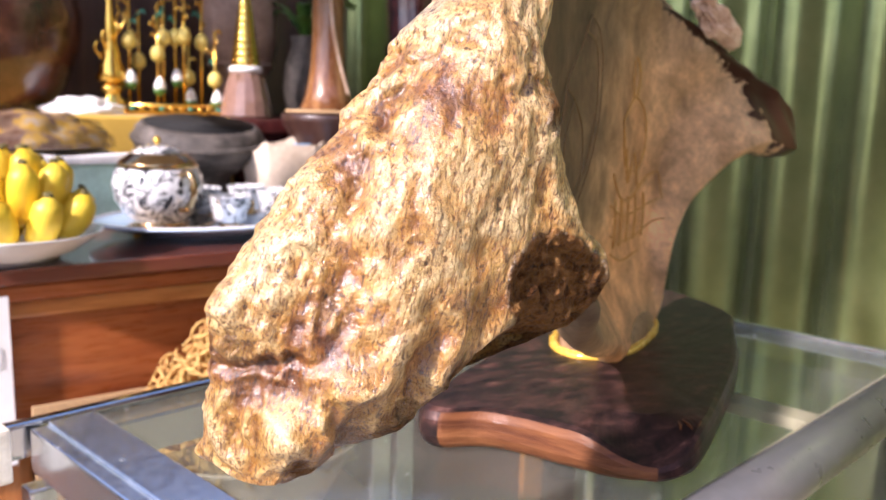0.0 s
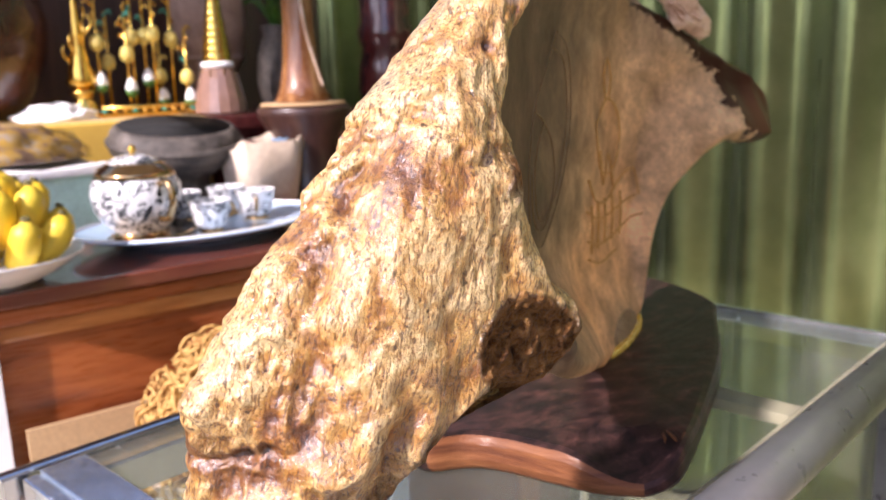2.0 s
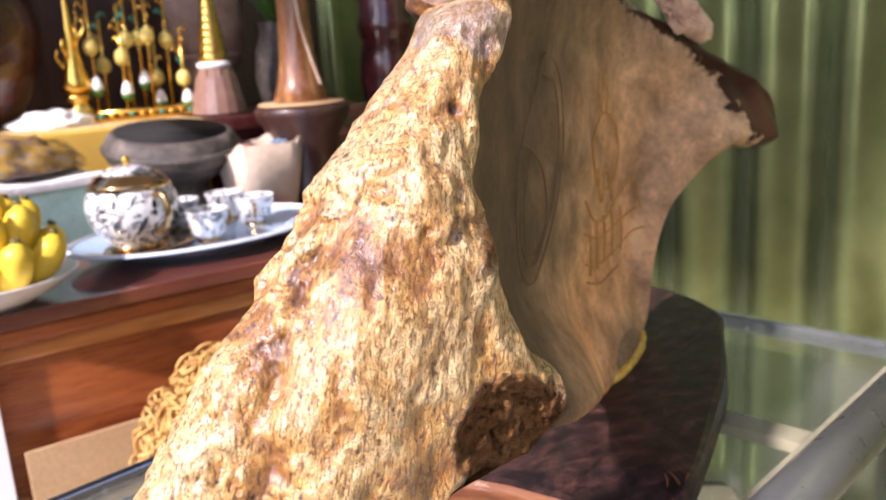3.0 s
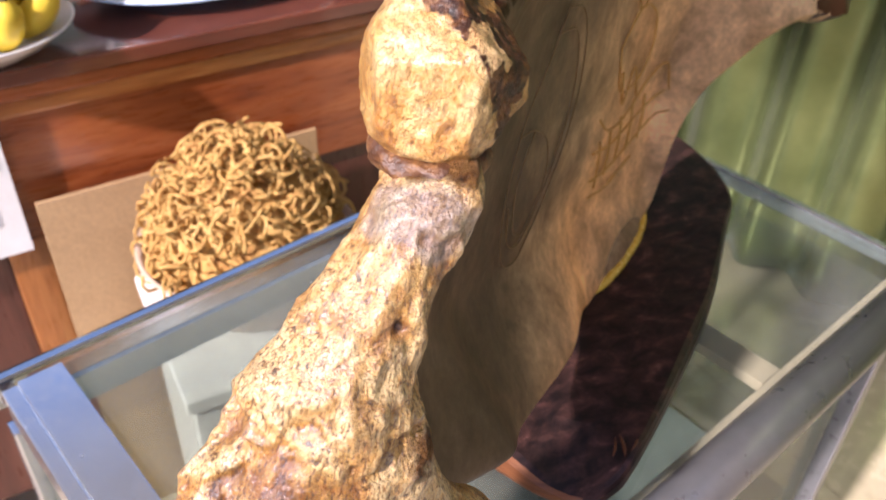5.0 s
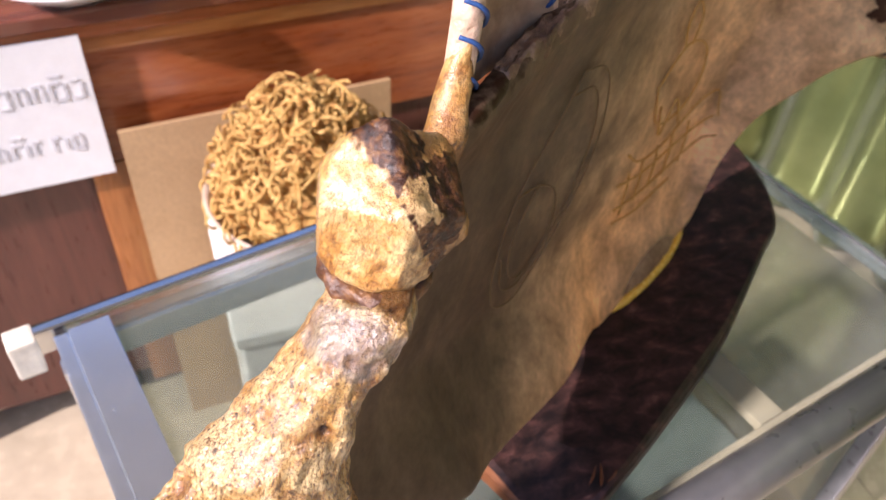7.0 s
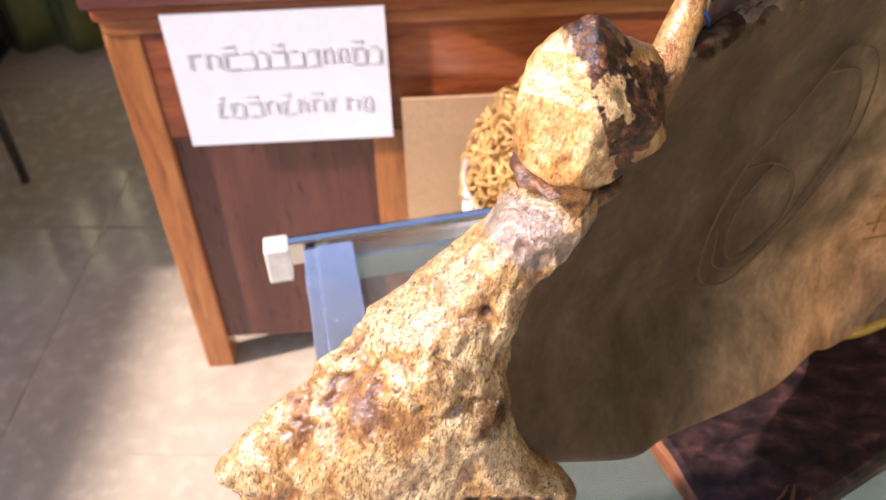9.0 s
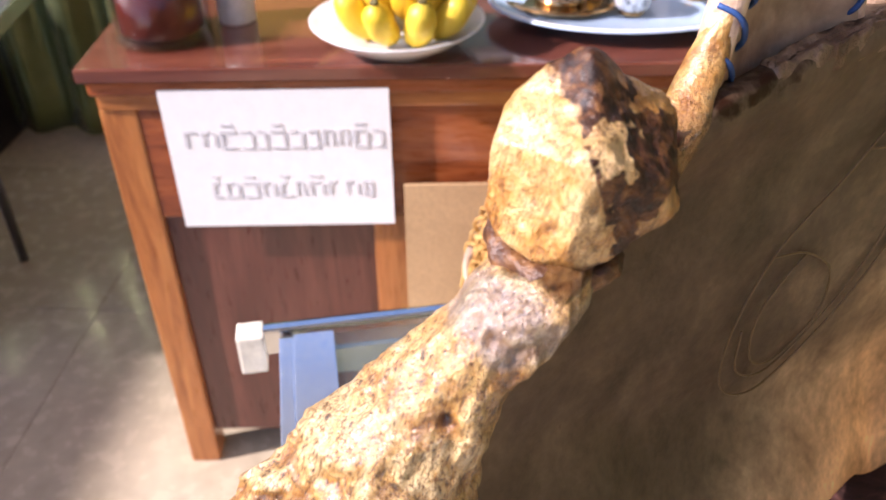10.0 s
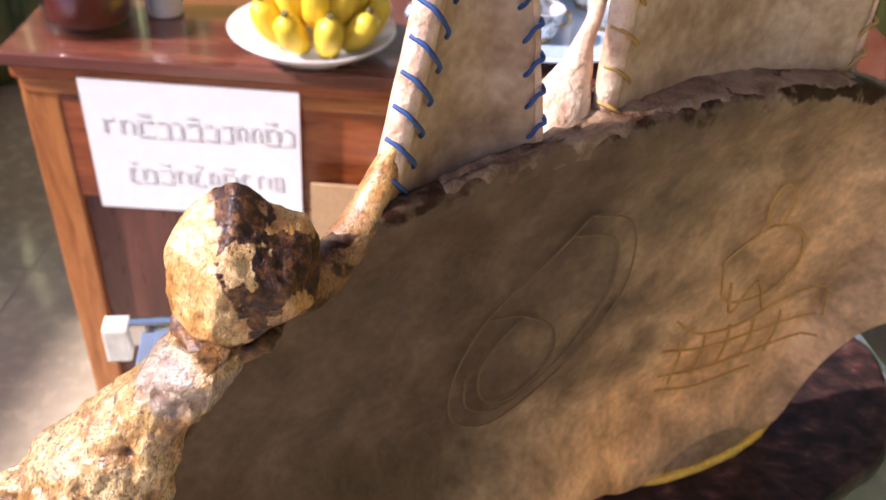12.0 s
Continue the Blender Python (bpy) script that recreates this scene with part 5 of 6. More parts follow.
for k in range(860):
    a, h = rr.uniform(0, 2 * math.pi), rr.random() ** 0.85
    r = 0.122 * math.cos(h * 1.35) ** 0.6 * (rr.uniform(0.82, 1.03) if h < 0.7 else rr.uniform(0.0, 1.0))
    z = 0.055 + 0.15 * h
    c = Vector((r * math.cos(a), r * math.sin(a), z))
    d1 = Vector((rr.uniform(-1, 1), rr.uniform(-1, 1), rr.uniform(-1, 1))).normalized()
    d2 = d1.cross(Vector((rr.uniform(-1, 1), rr.uniform(-1, 1), rr.uniform(-1, 1)))).normalized()
    rad, arc = rr.uniform(0.008, 0.02), rr.uniform(3.0, 6.2)
    tube([c + rad * (math.cos(arc * q / 8) * d1 + math.sin(arc * q / 8) * d2) for q in range(9)], rr.uniform(0.0013, 0.0024), 6, bm)
part("root_tangle", bm, ROOT, heap, smooth=True)

# ---- things on the table ----


def oval_plate(a, b):
    prof = [(0.35, 0.0), (0.62, 0.0), (0.66, 0.006), (0.72, 0.008), (0.98, 0.022), (1.0, 0.0235), (0.995, 0.026), (0.97, 0.0245), (0.7, 0.012), (0.0, 0.0105)]
    return lathe([(max(r, 0.001) * a, z) for r, z in prof], 64, squash=b / a)


tray = thing("oval_platter", "pale blue and white porcelain oval platter", "platter", (0.54, 1.265, Z_TABLE + 0.0005), 12.0)
part("dish", oval_plate(0.205, 0.145), PLATE_BLUE, tray, smooth=True)
part("rim_line", tube([(0.2 * math.cos(a * math.pi / 32), 0.1415 * math.sin(a * math.pi / 32), 0.0255) for a in range(65)], 0.0022, 6), PORCELAIN, tray, "white rim", True)

pot = thing("teapot", "white floral teapot with gold lustre and dark leaf pattern", "teapot", (0.443, 1.272, Z_TABLE + 0.0125), 107.0)
part("body", lathe([(0.032, 0.0), (0.036, 0.003), (0.035, 0.009), (0.05, 0.02), (0.063, 0.042), (0.067, 0.062), (0.064, 0.08), (0.054, 0.098), (0.042, 0.108), (0.036, 0.111)], 48), TEAPOT, pot, smooth=True)
part("lid", lathe([(0.037, 0.1115), (0.036, 0.114), (0.026, 0.119), (0.012, 0.122), (0.004, 0.1225)], 40), TEAPOT, pot, "floral lid", True)
part("finial", lathe([(0.004, 0.1225), (0.004, 0.126), (0.006, 0.128), (0.006, 0.132), (0.003, 0.136)], 20), GOLD, pot, smooth=True)
part("spout", tube(smooth_line([(0.055, 0, 0.04), (0.078, 0, 0.055), (0.086, 0, 0.08), (0.1, 0, 0.095)], 6), 0.009, 14, taper=[1.3 - 0.7 * q / 18 for q in range(19)]), GOLD_LUSTRE, pot, smooth=True)
part("handle", tube(smooth_line([(-0.058, 0, 0.08), (-0.085, 0, 0.085), (-0.094, 0, 0.06), (-0.08, 0, 0.035), (-0.06, 0, 0.03)], 6), 0.005, 12), GOLD_LUSTRE, pot, smooth=True)
part("foot_ring", lathe([(0.0345, -0.0005), (0.038, 0.002), (0.037, 0.007), (0.034, 0.009)], 40), GOLD_LUSTRE, pot, smooth=True)
part("shoulder_band", lathe([(0.0605, 0.0902), (0.0552, 0.0982), (0.0524, 0.1003), (0.0485, 0.1033), (0.0425, 0.1085), (0.0385, 0.1105)], 48), GOLD_LUSTRE, pot, "gold shoulder band", True)
for k in range(9):
    a = rr.uniform(2.2, 4.6) + 0.4
    z = rr.uniform(0.03, 0.07)
    r = 0.0662 - 0.9 * (z - 0.056) ** 2 * 9
    leafb = bmesh.new()
    bmesh.ops.create_icosphere(leafb, subdivisions=2, radius=1)
    for v in leafb.verts:
        v.co = Vector((v.co.x * 0.0012, v.co.y * 0.0045, v.co.z * 0.013))
    bmesh.ops.transform(leafb, matrix=pose(r * math.cos(a), r * math.sin(a), z, 0, 0, math.degrees(a)) @ pose(0, 0, 0, rr.uniform(-70, 70), 0, 0), verts=leafb.verts)
    part("painted_leaf", leafb, plain("black_glaze", (0.02, 0.02, 0.022), rough=0.15) if k == 0 else bpy.data.materials["black_glaze"], pot, smooth=True)
saucer = thing("saucer", "gold-lined saucer under the teapot", "saucer", (0.443, 1.272, Z_TABLE + 0.0115))
part("dish", lathe([(0.03, 0.0), (0.055, 0.0005), (0.086, 0.008), (0.088, 0.0095), (0.058, 0.003), (0.002, 0.001)], 48), GOLD_LUSTRE, saucer, smooth=True)


def cup_thing(at, turn):
    c = thing("teacup", "small white floral teacup with a gold foot", "teacup", at, turn, group="teacups on the platter")
    part("bowl", lathe([(0.015, 0.006), (0.024, 0.012), (0.028, 0.03), (0.032, 0.047), (0.0325, 0.048), (0.031, 0.0475), (0.026, 0.03), (0.02, 0.014), (0.001, 0.012)], 40), TEAPOT, c, smooth=True)
    part("foot", lathe([(0.015, 0.0), (0.017, 0.0005), (0.018, 0.004), (0.0155, 0.0065)], 32), GOLD_LUSTRE, c, smooth=True)
    part("rim", tube([(0.0318 * math.cos(a * math.pi / 20), 0.0318 * math.sin(a * math.pi / 20), 0.0482) for a in range(41)], 0.0009, 6), PORCELAIN, c, "white rim", True)
    part("handle", tube(smooth_line([(0.028, 0, 0.04), (0.042, 0, 0.038), (0.043, 0, 0.024), (0.026, 0, 0.016)], 6), 0.0028, 10), GOLD_LUSTRE, c, smooth=True)
    return c


cup = cup_thing((0.536, 1.222, Z_TABLE + 0.0125), 20)
for x, y, a in ((0.532, 1.352, 140), (0.612, 1.365, 80), (0.634, 1.288, 250)):
    copy_thing(cup, pose(x, y, Z_TABLE + 0.0125, 0, 0, a))

fruit_dish = thing("fruit_plate", "white porcelain plate holding bananas", "plate", (0.222, 1.13, Z_TABLE + 0.0005))
part("dish", lathe([(0.055, 0.0), (0.06, 0.0), (0.065, 0.006), (0.085, 0.014), (0.112, 0.034), (0.114, 0.0365), (0.11, 0.0365), (0.083, 0.02), (0.001, 0.013)], 56), PORCELAIN, fruit_dish, smooth=True)


def banana(name_parent, at, tilt, turn, length=0.1, fat=0.0185):
    pts, tap = [], []
    n = 14
    for k in range(n + 1):
        t = k / n
        ang = (t - 0.5) * 0.9
        R = length / 0.9
        pts.append(Vector((R * (math.cos(ang) - 1), 0, R * math.sin(ang))))
        tap.append((0.32 + 0.68 * math.sin(math.pi * min(1, max(0, 0.1 + t * 0.82))) ** 0.55) if t < 0.9 else 0.62 - 3.8 * (t - 0.9))
    bm = tube(pts, fat, 10, taper=tap)
    m = pose(*at, 0, 0, turn) @ pose(0, 0, 0, 0, tilt, 0)
    bmesh.ops.transform(bm, matrix=m, verts=bm.verts)
    f = part("banana_fruit", bm, BANANA, name_parent, smooth=True)
    tip = lathe([(0.0045, 0), (0.006, 0.003), (0.004, 0.006)], 8)
    bmesh.ops.transform(tip, matrix=m @ Matrix.Translation(pts[-1] + Vector((-0.002, 0, -0.002))), verts=tip.verts)
    part("tip", tip, BANANA_TIP, f, "dry dark end")


bunch = thing("banana_bunch", "bunch of small ripe yellow bananas on a plate", "bananas", (0.234, 1.124, Z_TABLE + 0.011))
for k in range(9):
    a = -150 + k * 40
    banana(bunch, (0.07 * math.cos(radians(a)), 0.07 * math.sin(radians(a)), 0.042), 34 + 6 * (k % 2), a, 0.07, 0.0195)
for k in range(8):
    a = -130 + k * 45
    banana(bunch, (0.046 * math.cos(radians(a)), 0.046 * math.sin(radians(a)), 0.074), 26, a, 0.078, 0.019)
for k in range(4):
    a = 30 + k * 90
    banana(bunch, (0.018 * math.cos(radians(a)), 0.018 * math.sin(radians(a)), 0.09), 12, a, 0.075, 0.018)

candle = thing("candle_jar", "dark red candle in a wide clear glass jar", "candle", (-0.095, 1.14, Z_TABLE + 0.0005))
part("jar", lathe([(0.055, 0.0), (0.062, 0.003), (0.064, 0.01), (0.061, 0.09), (0.0595, 0.09), (0.059, 0.012), (0.001, 0.009)], 48), FILM, candle, "clear glass jar", True)
part("wax", lathe([(0.05, 0.0125), (0.054, 0.016), (0.054, 0.078), (0.05, 0.082), (0.001, 0.08)], 40), WAX_RED, candle, smooth=True)
stub = thing("white_candle", "short thick white candle", "candle", (-0.012, 1.205, Z_TABLE + 0.0005))
part("wax_body", lathe([(0.024, 0.0), (0.026, 0.002), (0.0258, 0.09), (0.024, 0.094), (0.001, 0.09)], 32), WHITE_PLASTIC, stub, smooth=True)
part("wick", tube([(0, 0, 0.089), (0.001, 0, 0.098)], 0.001, 6), DARK_PLASTIC, stub)

mint_box = thing("mint_box", "mint green plastic box draped with a white cloth", "box", (0.285, 1.43, Z_TABLE + 0.0005), 14.0)
part("box_body", box(-0.16, 0.13, -0.08, 0.1, 0, 0.1, 0.01, segments=3), MINT, mint_box)
cloth = thing("white_cloth", "folded white cloth on the mint green box", "cloth", (0.285, 1.43, Z_TABLE + 0.101), 14.0)
bm = box(-0.168, 0.138, -0.09, 0.1, 0, 0.014, 0.005)
bmesh.ops.subdivide_edges(bm, edges=bm.edges[:], cuts=5, use_grid_fill=True)
for v in bm.verts:
    v.co.z += 0.008 * noise.noise((v.co.x * 16, v.co.y * 16, 2)) * (1 if v.co.z > 0.007 else 0)
part("folds", bm, WHITE_CLOTH, cloth, smooth=True)
wrap = thing("wrapped_offering", "film-wrapped brown offering in a clear bag", "parcel", (0.26, 1.45, Z_TABLE + 0.122), 14.0)
bm = bmesh.new()
bmesh.ops.create_icosphere(bm, subdivisions=4, radius=1.0)
for v in bm.verts:
    d = v.co.copy()
    v.co = Vector((d.x * 0.15, d.y * 0.075, max(0.0, d.z) * 0.055)) * (1 + 0.2 * noise.noise(d * 3) + 0.08 * noise.noise(d * 9))
part("contents", bm, OFFERING, wrap, smooth=True)
bm = bmesh.new()
bmesh.ops.create_icosphere(bm, subdivisions=4, radius=1.0)
for v in bm.verts:
    d = v.co.copy()
    v.co = Vector((d.x * 0.17, d.y * 0.088, max(-0.005, d.z) * 0.066)) * (1 + 0.16 * noise.noise(d * 5) + 0.06 * noise.noise(d * 14))
part("film", bm, FILM, wrap, "crumpled clear plastic film", True)

mortar = thing("stone_mortar", "dark grey stone mortar with a wide bowl on a foot", "mortar", (0.575, 1.5, Z_TABLE + 0.0005))
part("bowl", lathe([(0.06, 0.0), (0.072, 0.003), (0.066, 0.03), (0.052, 0.055), (0.055, 0.068), (0.085, 0.09), (0.112, 0.115), (0.117, 0.132), (0.11, 0.152), (0.102, 0.16), (0.096, 0.161), (0.09, 0.155), (0.075, 0.105), (0.03, 0.08), (0.001, 0.078)], 56), STONE_DARK, mortar, smooth=True)
# black lining just inside the mouth
part("sooty_lining", lathe([(0.0955, 0.1612), (0.0885, 0.155), (0.0735, 0.106), (0.03, 0.0815), (0.001, 0.0795)], 56), MOUTH_BLACK, mortar, "black inside", True)
part("band", lathe([(0.1165, 0.127), (0.1195, 0.131), (0.1195, 0.136), (0.1155, 0.14)], 56), STONE_DARK, mortar, smooth=True)
for ob in mortar.children:
    for v in ob.data.vertices:
        v.co.z += 0.16 * v.co.y * step(0.05, 0.14, v.co.z)
pack = thing("paper_bag", "open cream paper bag with a torn zigzag rim", "bag", (0.71, 1.44, Z_TABLE + 0.0005), 20.0)
verts, faces = [], []
N = 48
for lvl, (w, d, h) in enumerate(((0.055, 0.035, 0.0), (0.06, 0.04, 0.002), (0.073, 0.045, 0.065), (0.086, 0.05, 0.128), (0.083, 0.047, 0.126), (0.066, 0.04, 0.06), (0.05, 0.03, 0.006))):
    for q in range(N):
        a = 2 * math.pi * q / N
        c, sn = math.cos(a), math.sin(a)
        zz = h + (0.001 * (q % 3) - 0.001 + 0.02 * noise.noise((c * 2, sn * 2, 1)) if 0.1 < h else 0)
        verts.append((w * math.copysign(abs(c) ** 0.7, c) + 0.004 * noise.noise((c * 3, sn * 3, h * 20)), d * math.copysign(abs(sn) ** 0.7, sn), zz))
for k in range(6):
    for q in range(N):
        faces.append((k * N + q, k * N + (q + 1) % N, (k + 1) * N + (q + 1) % N, (k + 1) * N + q))
faces += [tuple(range(N))[::-1], tuple(range(6 * N, 7 * N))]
raw("paper_wall", verts, faces, CREAM_PAPER, pack)
stick = thing("wooden_stick", "thin pale wooden stick lying on the bag", "stick", (0.66, 1.42, Z_TABLE + 0.12))
part("stick_rod", tube([(-0.05, -0.01, 0.018), (0.02, 0.01, -0.003), (0.05, 0.02, -0.014)], 0.004, 8), CREAM_PAPER, stick, smooth=True)
bauble = thing("red_bead", "shiny red bead in the bag", "bead", (0.69, 1.45, Z_TABLE + 0.115))
part("ball", lathe([(0.004, -0.012), (0.011, -0.006), (0.0125, 0.0), (0.011, 0.006), (0.003, 0.012)], 20), RED_PAINT, bauble, smooth=True)
bauble = thing("blue_flower", "small blue paper flower in the bag", "flower", (0.755, 1.46, Z_TABLE + 0.12))
for k in range(6):
    pb = lathe([(0.003, -0.002), (0.009, 0.0), (0.003, 0.002)], 10, squash=0.6, m=pose(0, 0, 0, 0, -25, k * 60) @ pose(0.011, 0, 0))
    part("petal", pb, plain("light_blue_paper", (0.2, 0.36, 0.55), rough=0.7) if k == 0 else bpy.data.materials["light_blue_paper"], bauble, smooth=True)

riser = thing("altar_riser", "raised altar step covered in mustard yellow cloth", "altar step", (0, 0, Z_TABLE + 0.0005))
part("cloth_cover", box(-0.16, 0.66, 1.57, 2.08, 0.0, 0.172, 0.012, segments=3), YELLOW_CLOTH, riser)
Z_R = Z_TABLE + 0.173
shelf = thing("dark_wood_stand", "dark red wooden stand behind the offerings", "stand", (0, 0, Z_TABLE + 0.0005))
part("stand_top", box(0.665, 1.05, 1.6, 2.05, 0.14, 0.17, 0.006), ROSEWOOD, shelf)
part("stand_body", box(0.675, 1.04, 1.61, 2.04, 0.0, 0.1395, 0.004), ROSEWOOD, shelf)

# added backdrop: keeps the background dark and hides the green curtain
screen = thing("altar_back_panel", "dark brown backdrop board added behind the altar", "panel", (0, 0, 0))
part("board", box(-0.19, 1.17, 2.1205, 2.145, 0.0, 1.6, 0.004), DARK_BOARD, screen)
part("top_trim", box(-0.2, 1.18, 2.115, 2.15, 1.6005, 1.63, 0.004), DARK_BOARD, screen)
bigpot = thing("brown_jar", "large dark brown glazed pottery jar", "jar", (0.27, 1.84, Z_R))
part("jar_body", lathe([(0.09, 0.0), (0.1, 0.004), (0.135, 0.05), (0.165, 0.12), (0.172, 0.18), (0.16, 0.25), (0.12, 0.31), (0.08, 0.33)], 56), BROWN_GLAZE, bigpot, smooth=True)
part("jar_neck", lathe([(0.08, 0.3302), (0.085, 0.35), (0.075, 0.352), (0.06, 0.335), (0.001, 0.331)], 56), BROWN_GLAZE, bigpot, smooth=True)
napkin = thing("white_napkin", "small crumpled white cloth beside the jar", "cloth", (0.42, 1.72, Z_R))
bm = bmesh.new()
bmesh.ops.create_icosphere(bm, subdivisions=4, radius=1.0)
for v in bm.verts:
    d = v.co.copy()
    v.co = Vector((d.x * 0.07, d.y * 0.05, max(0.0, d.z) * 0.03)) * (1 + 0.35 * noise.noise(d * 3))
part("folds", bm, WHITE_CLOTH, napkin, smooth=True)
urn = thing("clay_urn", "tall buff clay urn with a narrow foot", "urn", (0.79, 1.9, Z_TABLE + 0.171))
part("urn_body", lathe([(0.045, 0.0), (0.05, 0.004), (0.048, 0.04), (0.052, 0.08), (0.07, 0.11), (0.082, 0.17), (0.085, 0.24), (0.08, 0.3), (0.06, 0.34), (0.045, 0.36), (0.05, 0.38), (0.04, 0.381), (0.001, 0.35)], 48), URN_CLAY, urn, smooth=True)
part("ring", lathe([(0.071, 0.108), (0.075, 0.112), (0.074, 0.118), (0.07, 0.122)], 48), URN_CLAY, urn, smooth=True)

gold_stand = thing("gold_candelabrum", "gilded altar ornament with yellow and white buds on stems", "altar ornament", (0.6, 1.76, Z_R))
part("tray", box(-0.1, 0.1, -0.05, 0.05, 0.0, 0.008, 0.002), GOLD, gold_stand)
part("rail", tube([(-0.1, -0.05, 0.018), (0.1, -0.05, 0.018)], 0.004, 8), GOLD, gold_stand, smooth=True)
for k in range(11):
    part("bead", lathe([(0.002, -0.005), (0.006, 0.0), (0.002, 0.005)], 10, m=pose(-0.095 + 0.019 * k, -0.05, 0.012)), TEAL if k % 3 == 0 else GOLD, gold_stand, smooth=True)
for k in range(9):
    x, y = -0.085 + 0.021 * k + rr.uniform(-0.006, 0.006), rr.uniform(-0.035, 0.035)
    h = rr.uniform(0.07, 0.16)
    st = part("stem", tube([(x, y, 0.008), (x + 0.004, y, h + 0.1)], 0.003, 8), GOLD, gold_stand, smooth=True)
    part("bud", lathe([(0.003, -0.016), (0.012, -0.01), (0.0145, 0.0), (0.011, 0.012), (0.003, 0.018)], 16, m=pose(x + 0.002, y, h)), BUD_YELLOW, st, "pale yellow bud", True)
    if k % 2 == 0:
        part("bud", lathe([(0.011, -0.012), (0.012, -0.004), (0.007, 0.01), (0.001, 0.016)], 14, m=pose(x, y - 0.02, h * 0.5)), BUD_WHITE, st, "white bud", True)
        part("calyx", lathe([(0.006, -0.012), (0.0115, -0.004), (0.0125, 0.002)], 14, m=pose(x, y - 0.02, h * 0.5 - 0.011)), LEAF, st, "dark green calyx", True)
    for q in range(4):
        a = q * 1.6 + k
        part("leaf_scroll", tube(smooth_line([(x, y, h + 0.03 + q * 0.02), (x + 0.012 * math.cos(a), y + 0.012 * math.sin(a), h + 0.042 + q * 0.02), (x + 0.017 * math.cos(a), y + 0.017 * math.sin(a), h + 0.034 + q * 0.02)], 4), 0.0022, 6), GOLD if (k + q) % 4 else TEAL, st, smooth=True)
spire = thing("gold_spire", "tapering gilded altar spire", "altar ornament", (0.475, 1.74, Z_R), group="gilded spires")
part("spire_base", lathe([(0.03, 0.0), (0.032, 0.004), (0.024, 0.012), (0.026, 0.024), (0.016, 0.034), (0.02, 0.046), (0.026, 0.05), (0.016, 0.056)], 28), GOLD, spire, smooth=True)
part("spire_top", lathe([(0.018, 0.0565), (0.03, 0.07), (0.022, 0.082), (0.024, 0.09), (0.017, 0.105), (0.018, 0.112), (0.012, 0.135), (0.013, 0.142), (0.008, 0.19), (0.003, 0.26), (0.001, 0.3)], 28), GOLD, spire, smooth=True)
for k in range(8):
    part("finger_leaf", tube(smooth_line([(0.015 * math.cos(k), 0.015 * math.sin(k), 0.05 + 0.018 * k), (0.028 * math.cos(k), 0.028 * math.sin(k), 0.07 + 0.018 * k), (0.024 * math.cos(k), 0.024 * math.sin(k), 0.085 + 0.018 * k)], 4), 0.003, 6), GOLD, spire, smooth=True)

bottle = thing("perfume_bottle", "pale pink glass bottle with a tall gold cone stopper", "bottle", (0.725, 1.68, Z_TABLE + 0.171))
part("glass_body", lathe([(0.05, 0.0), (0.054, 0.003), (0.05, 0.03), (0.04, 0.07), (0.033, 0.088), (0.03, 0.09)], 16), BOTTLE_PINK, bottle, smooth=False)
part("collar", lathe([(0.031, 0.0905), (0.034, 0.093), (0.034, 0.1), (0.03, 0.103)], 32), PORCELAIN, bottle, "silvery collar", True)
prof = [(0.029, 0.1035)]
for k in range(14):
    z = 0.106 + 0.014 * k
    r = 0.028 * (1 - k / 15)
    prof += [(r, z), (r + 0.0015, z + 0.004), (r - 0.0015, z + 0.0105)]
part("cone_stopper", lathe(prof + [(0.0008, 0.312)], 28), GOLD, bottle, "ribbed gold cone", True)
for k in range(8):
    a = k * math.pi / 4
    part("facet_rib", tube([(0.052 * math.cos(a), 0.052 * math.sin(a), 0.004), (0.034 * math.cos(a), 0.034 * math.sin(a), 0.088)], 0.0018, 6), GOLD_LUSTRE, bottle, smooth=True)

horn = thing("amber_wood_vase", "tall flared amber wood carving on a round dark stand", "carving", (0.826, 1.5, Z_TABLE + 0.0005))
part("stand", lathe([(0.07, 0.0), (0.075, 0.004), (0.06, 0.03), (0.062, 0.12), (0.088, 0.165), (0.09, 0.178), (0.086, 0.183), (0.001, 0.184)], 48), DARK_BOARD, horn, "dark brown round stand", True)
part("mat", lathe([(0.08, 0.1845), (0.083, 0.186), (0.08, 0.19), (0.001, 0.191)], 40), CARDBOARD, horn, "pale woven mat", True)
part("flare", lathe([(0.052, 0.1915), (0.054, 0.194), (0.043, 0.22), (0.034, 0.27), (0.03, 0.34), (0.031, 0.42), (0.036, 0.5), (0.03, 0.53), (0.001, 0.535)], 40), HORN_WOOD, horn, smooth=True)
part("pale_streak", tube(smooth_line([(-0.012, -0.0345, 0.42), (-0.004, -0.0325, 0.34), (0.012, -0.034, 0.27), (0.026, -0.0375, 0.22)], 8), 0.0028, 8), BONE_PALE, horn, "pale sapwood streak", True)

figure = thing("carved_post", "dark red polished carved wooden post", "carving", (1.19, 1.8, 0.0))
part("post_body", lathe([(0.09, 0.0), (0.1, 0.005), (0.085, 0.06), (0.06, 0.12), (0.058, 0.5), (0.07, 0.62), (0.06, 0.75), (0.058, 0.9), (0.07, 0.96), (0.066, 1.02), (0.058, 1.06), (0.066, 1.075), (0.068, 1.1), (0.06, 1.12), (0.064, 1.2), (0.06, 1.3), (0.04, 1.4), (0.001, 1.44)], 40), ROSEWOOD, figure, smooth=True)

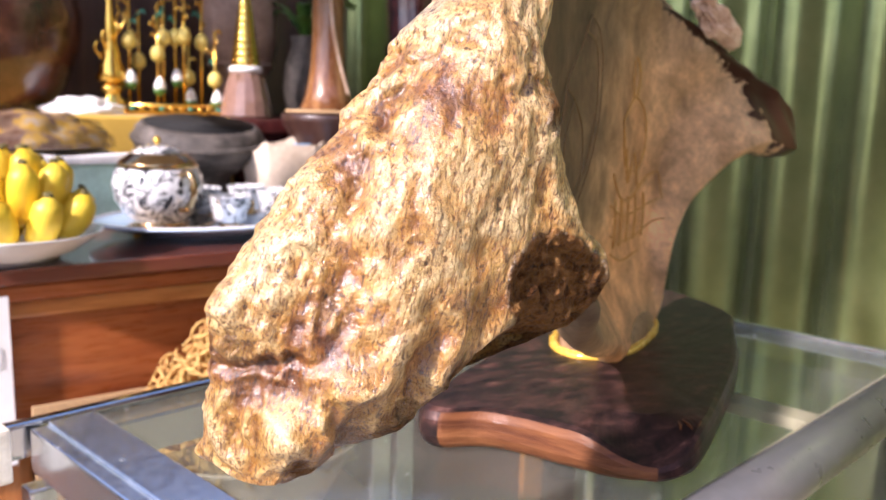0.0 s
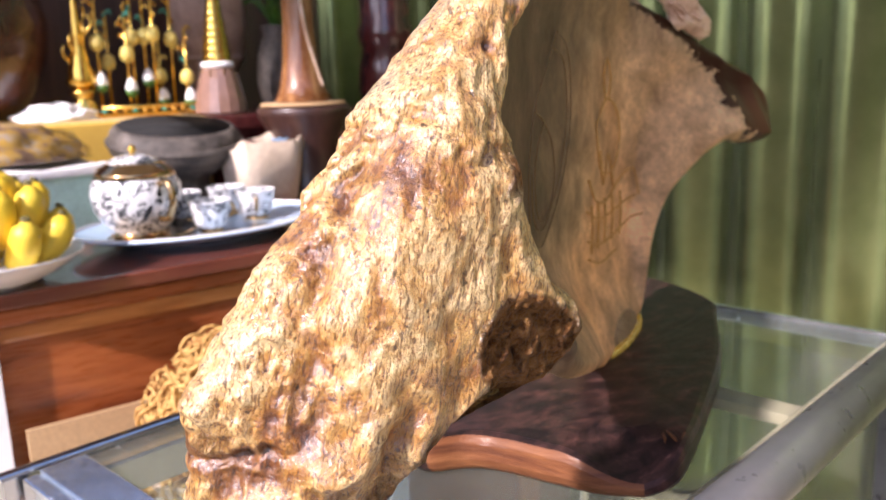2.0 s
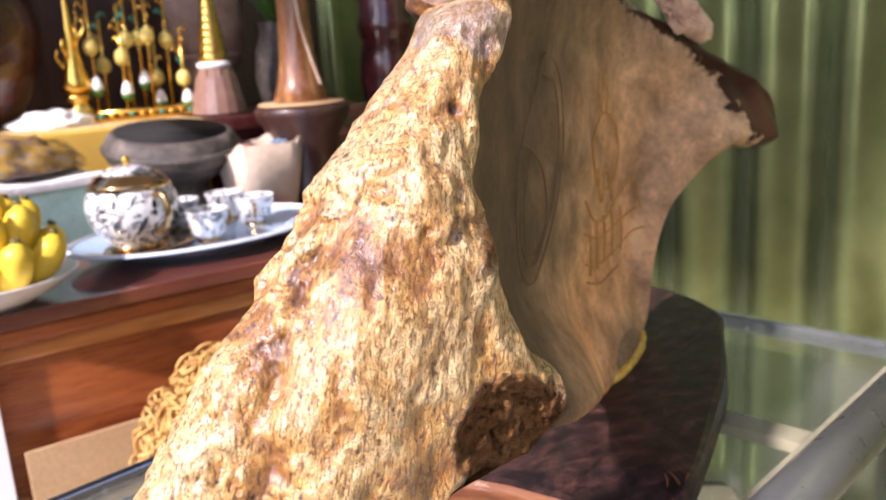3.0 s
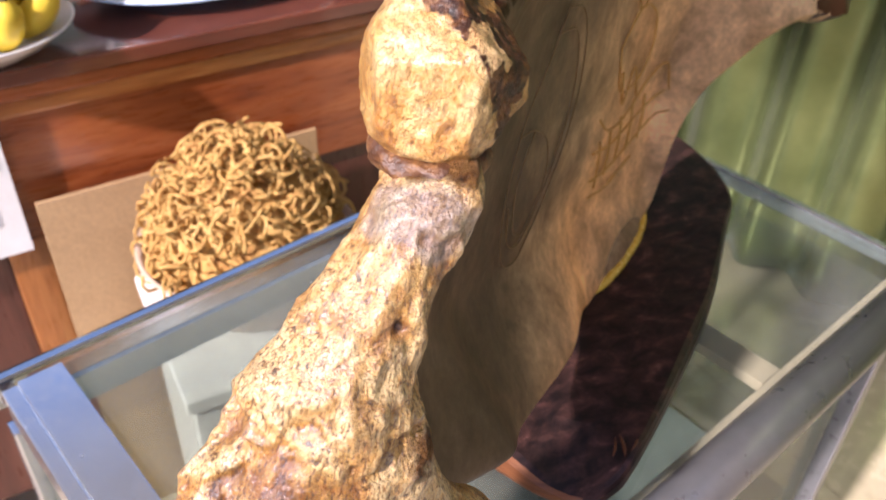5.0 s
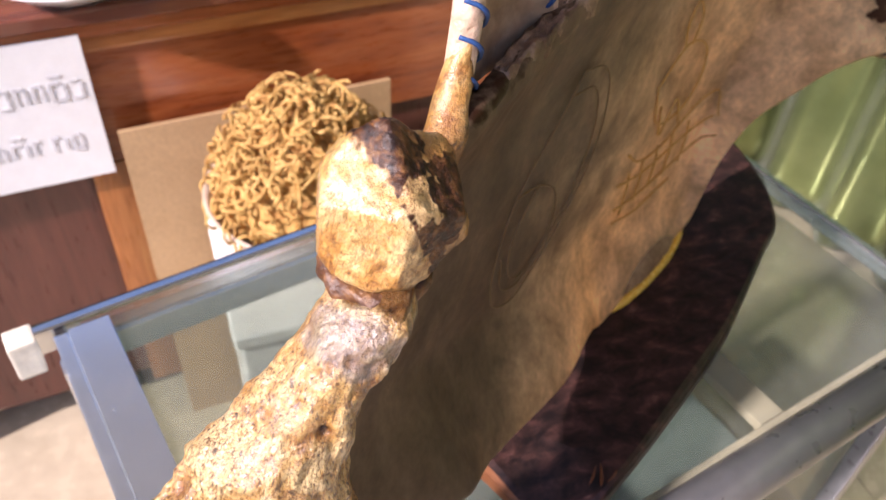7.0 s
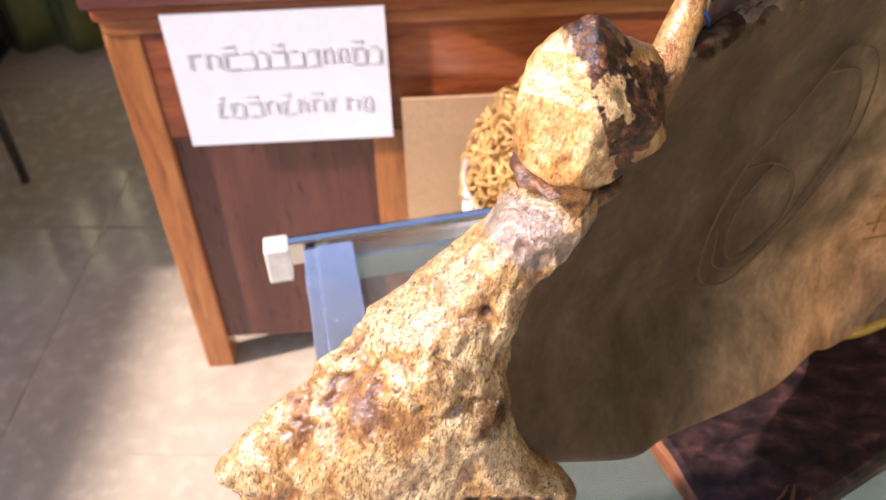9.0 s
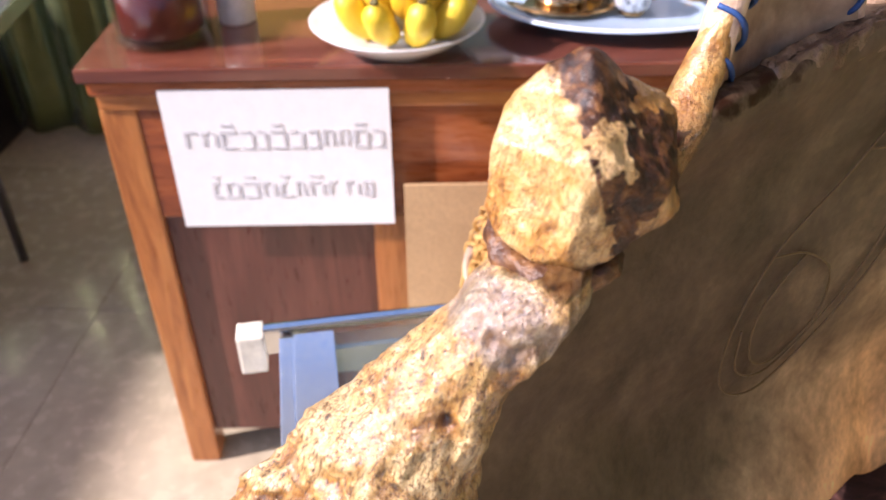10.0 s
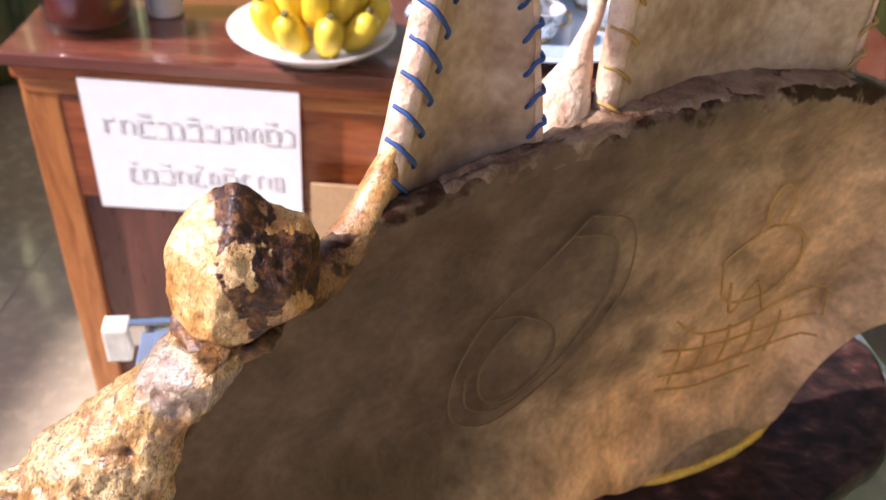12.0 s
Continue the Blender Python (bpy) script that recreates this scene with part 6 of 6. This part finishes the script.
plant = thing("leafy_plant", "leafy green plant in a grey vase behind the offerings", "plant", (0.9, 1.78, Z_TABLE + 0.171))
part("vase", lathe([(0.035, 0.0), (0.04, 0.004), (0.05, 0.06), (0.045, 0.12), (0.03, 0.16), (0.034, 0.18), (0.026, 0.18), (0.001, 0.15)], 32), STONE_DARK, plant, "grey vase", True)
for k in range(16):
    a = rr.uniform(0, 6.28)
    out = Vector((math.cos(a), math.sin(a), 0))
    l0 = rr.uniform(0.12, 0.24)
    mid = [Vector((0, 0, 0.165)) + out * l0 * 0.5 * t + Vector((0, 0, l0 * (1.1 * t - 0.75 * t * t))) for t in (0, 0.25, 0.5, 0.75, 1)]
    side = Vector((-out.y, out.x, 0))
    vs, fs = [], []
    for q, (p, w) in enumerate(zip(mid, (0.004, 0.014, 0.018, 0.013, 0.001))):
        vs += [p - side * w + Vector((0, 0, 0.003)), p + Vector((0, 0, -0.001)), p + side * w + Vector((0, 0, 0.003))]
        if q:
            b = 3 * q
            fs += [(b - 3, b - 2, b + 1, b), (b - 2, b - 1, b + 2, b + 1)]
    lf = raw("leaf", vs, fs, LEAF, plant)
    so = lf.modifiers.new("thickness", "SOLIDIFY")
    so.thickness = 0.001

# ---- things on the far side of the room, left of the altar ----
bench = thing("grey_metal_table", "low grey metal table on thin tube legs", "table", (-0.56, 1.27, 0), 8.4)
part("table_board", box(-0.7, 0.0, -0.12, 0.6, 0.585, 0.605, 0.005), GREY_STEEL, bench)
part("edge_trim", box(-0.001, 0.008, -0.12, 0.6, 0.575, 0.61, 0.002), ALU, bench)
for lx, ly in ((-0.136, 0.378), (-0.2, 0.1), (-0.62, 0.36), (-0.62, 0.1)):
    part("leg", tube([(lx, ly, 0.0), (lx, ly, 0.5845)], 0.011, 12), GREY_STEEL, bench, smooth=True)
bin_thing = thing("dark_basket", "dark brown plastic basket under the grey table", "basket", (-1.2, 1.75, 0.0))
part("basket_wall", lathe([(0.13, 0.0), (0.14, 0.004), (0.17, 0.3), (0.178, 0.305), (0.168, 0.308), (0.135, 0.02), (0.001, 0.015)], 36), BROWN_GLAZE, bin_thing, smooth=True)
part("basket_rim", tube([(0.174 * math.cos(a * math.pi / 24), 0.174 * math.sin(a * math.pi / 24), 0.308) for a in range(49)], 0.006, 8), BROWN_GLAZE, bin_thing, smooth=True)
# added black box, fills the dark area and covers the curtain there
bin_thing = thing("black_crate", "black box added to fill the dark area by the grey table", "crate", (-1.22, 2.16, 0.0))
part("crate_body", box(-0.17, 0.17, -0.2, 0.2, 0.0, 0.27, 0.012), DARK_PLASTIC, bin_thing)
part("crate_rim", box(-0.178, 0.178, -0.208, 0.208, 0.2705, 0.29, 0.008), DARK_PLASTIC, bin_thing)
bag = thing("printed_bag", "blue white and orange printed plastic rice bag", "bag", (-0.83, 1.27, 0.0), 12.0)


def sack(z0, z1, name, material, label, grow=0.0):
    vs, fs = [], []
    n, rows = 40, 12
    for k in range(rows + 1):
        z = z0 + (z1 - z0) * k / rows
        t = z / 0.42
        w = 0.13 * (1 - 0.2 * t ** 3) * (0.8 + 0.2 * step(0, 0.1, t))
        for q in range(n):
            a = 2 * math.pi * q / n
            c, sn = math.cos(a), math.sin(a)
            r = 1 + 0.05 * noise.noise((c * 2, sn * 2, z * 14))
            vs.append(((w + grow) * math.copysign(abs(c) ** 0.6, c) * r, (w * 0.62 + grow) * math.copysign(abs(sn) ** 0.6, sn) * r, z))
    for k in range(rows):
        for q in range(n):
            fs.append((k * n + q, k * n + (q + 1) % n, (k + 1) * n + (q + 1) % n, (k + 1) * n + q))
    fs += [tuple(range(n))[::-1], tuple(range(rows * n, rows * n + n))]
    return raw(name, vs, fs, material, bag, label)


sack(0.0, 0.2, "lower_print", BLUE_PRINT, "blue printed lower half")
sack(0.2, 0.29, "middle_print", WHITE_PLASTIC, "white printed band")
sack(0.29, 0.42, "upper_print", ORANGE_PRINT, "orange printed top")
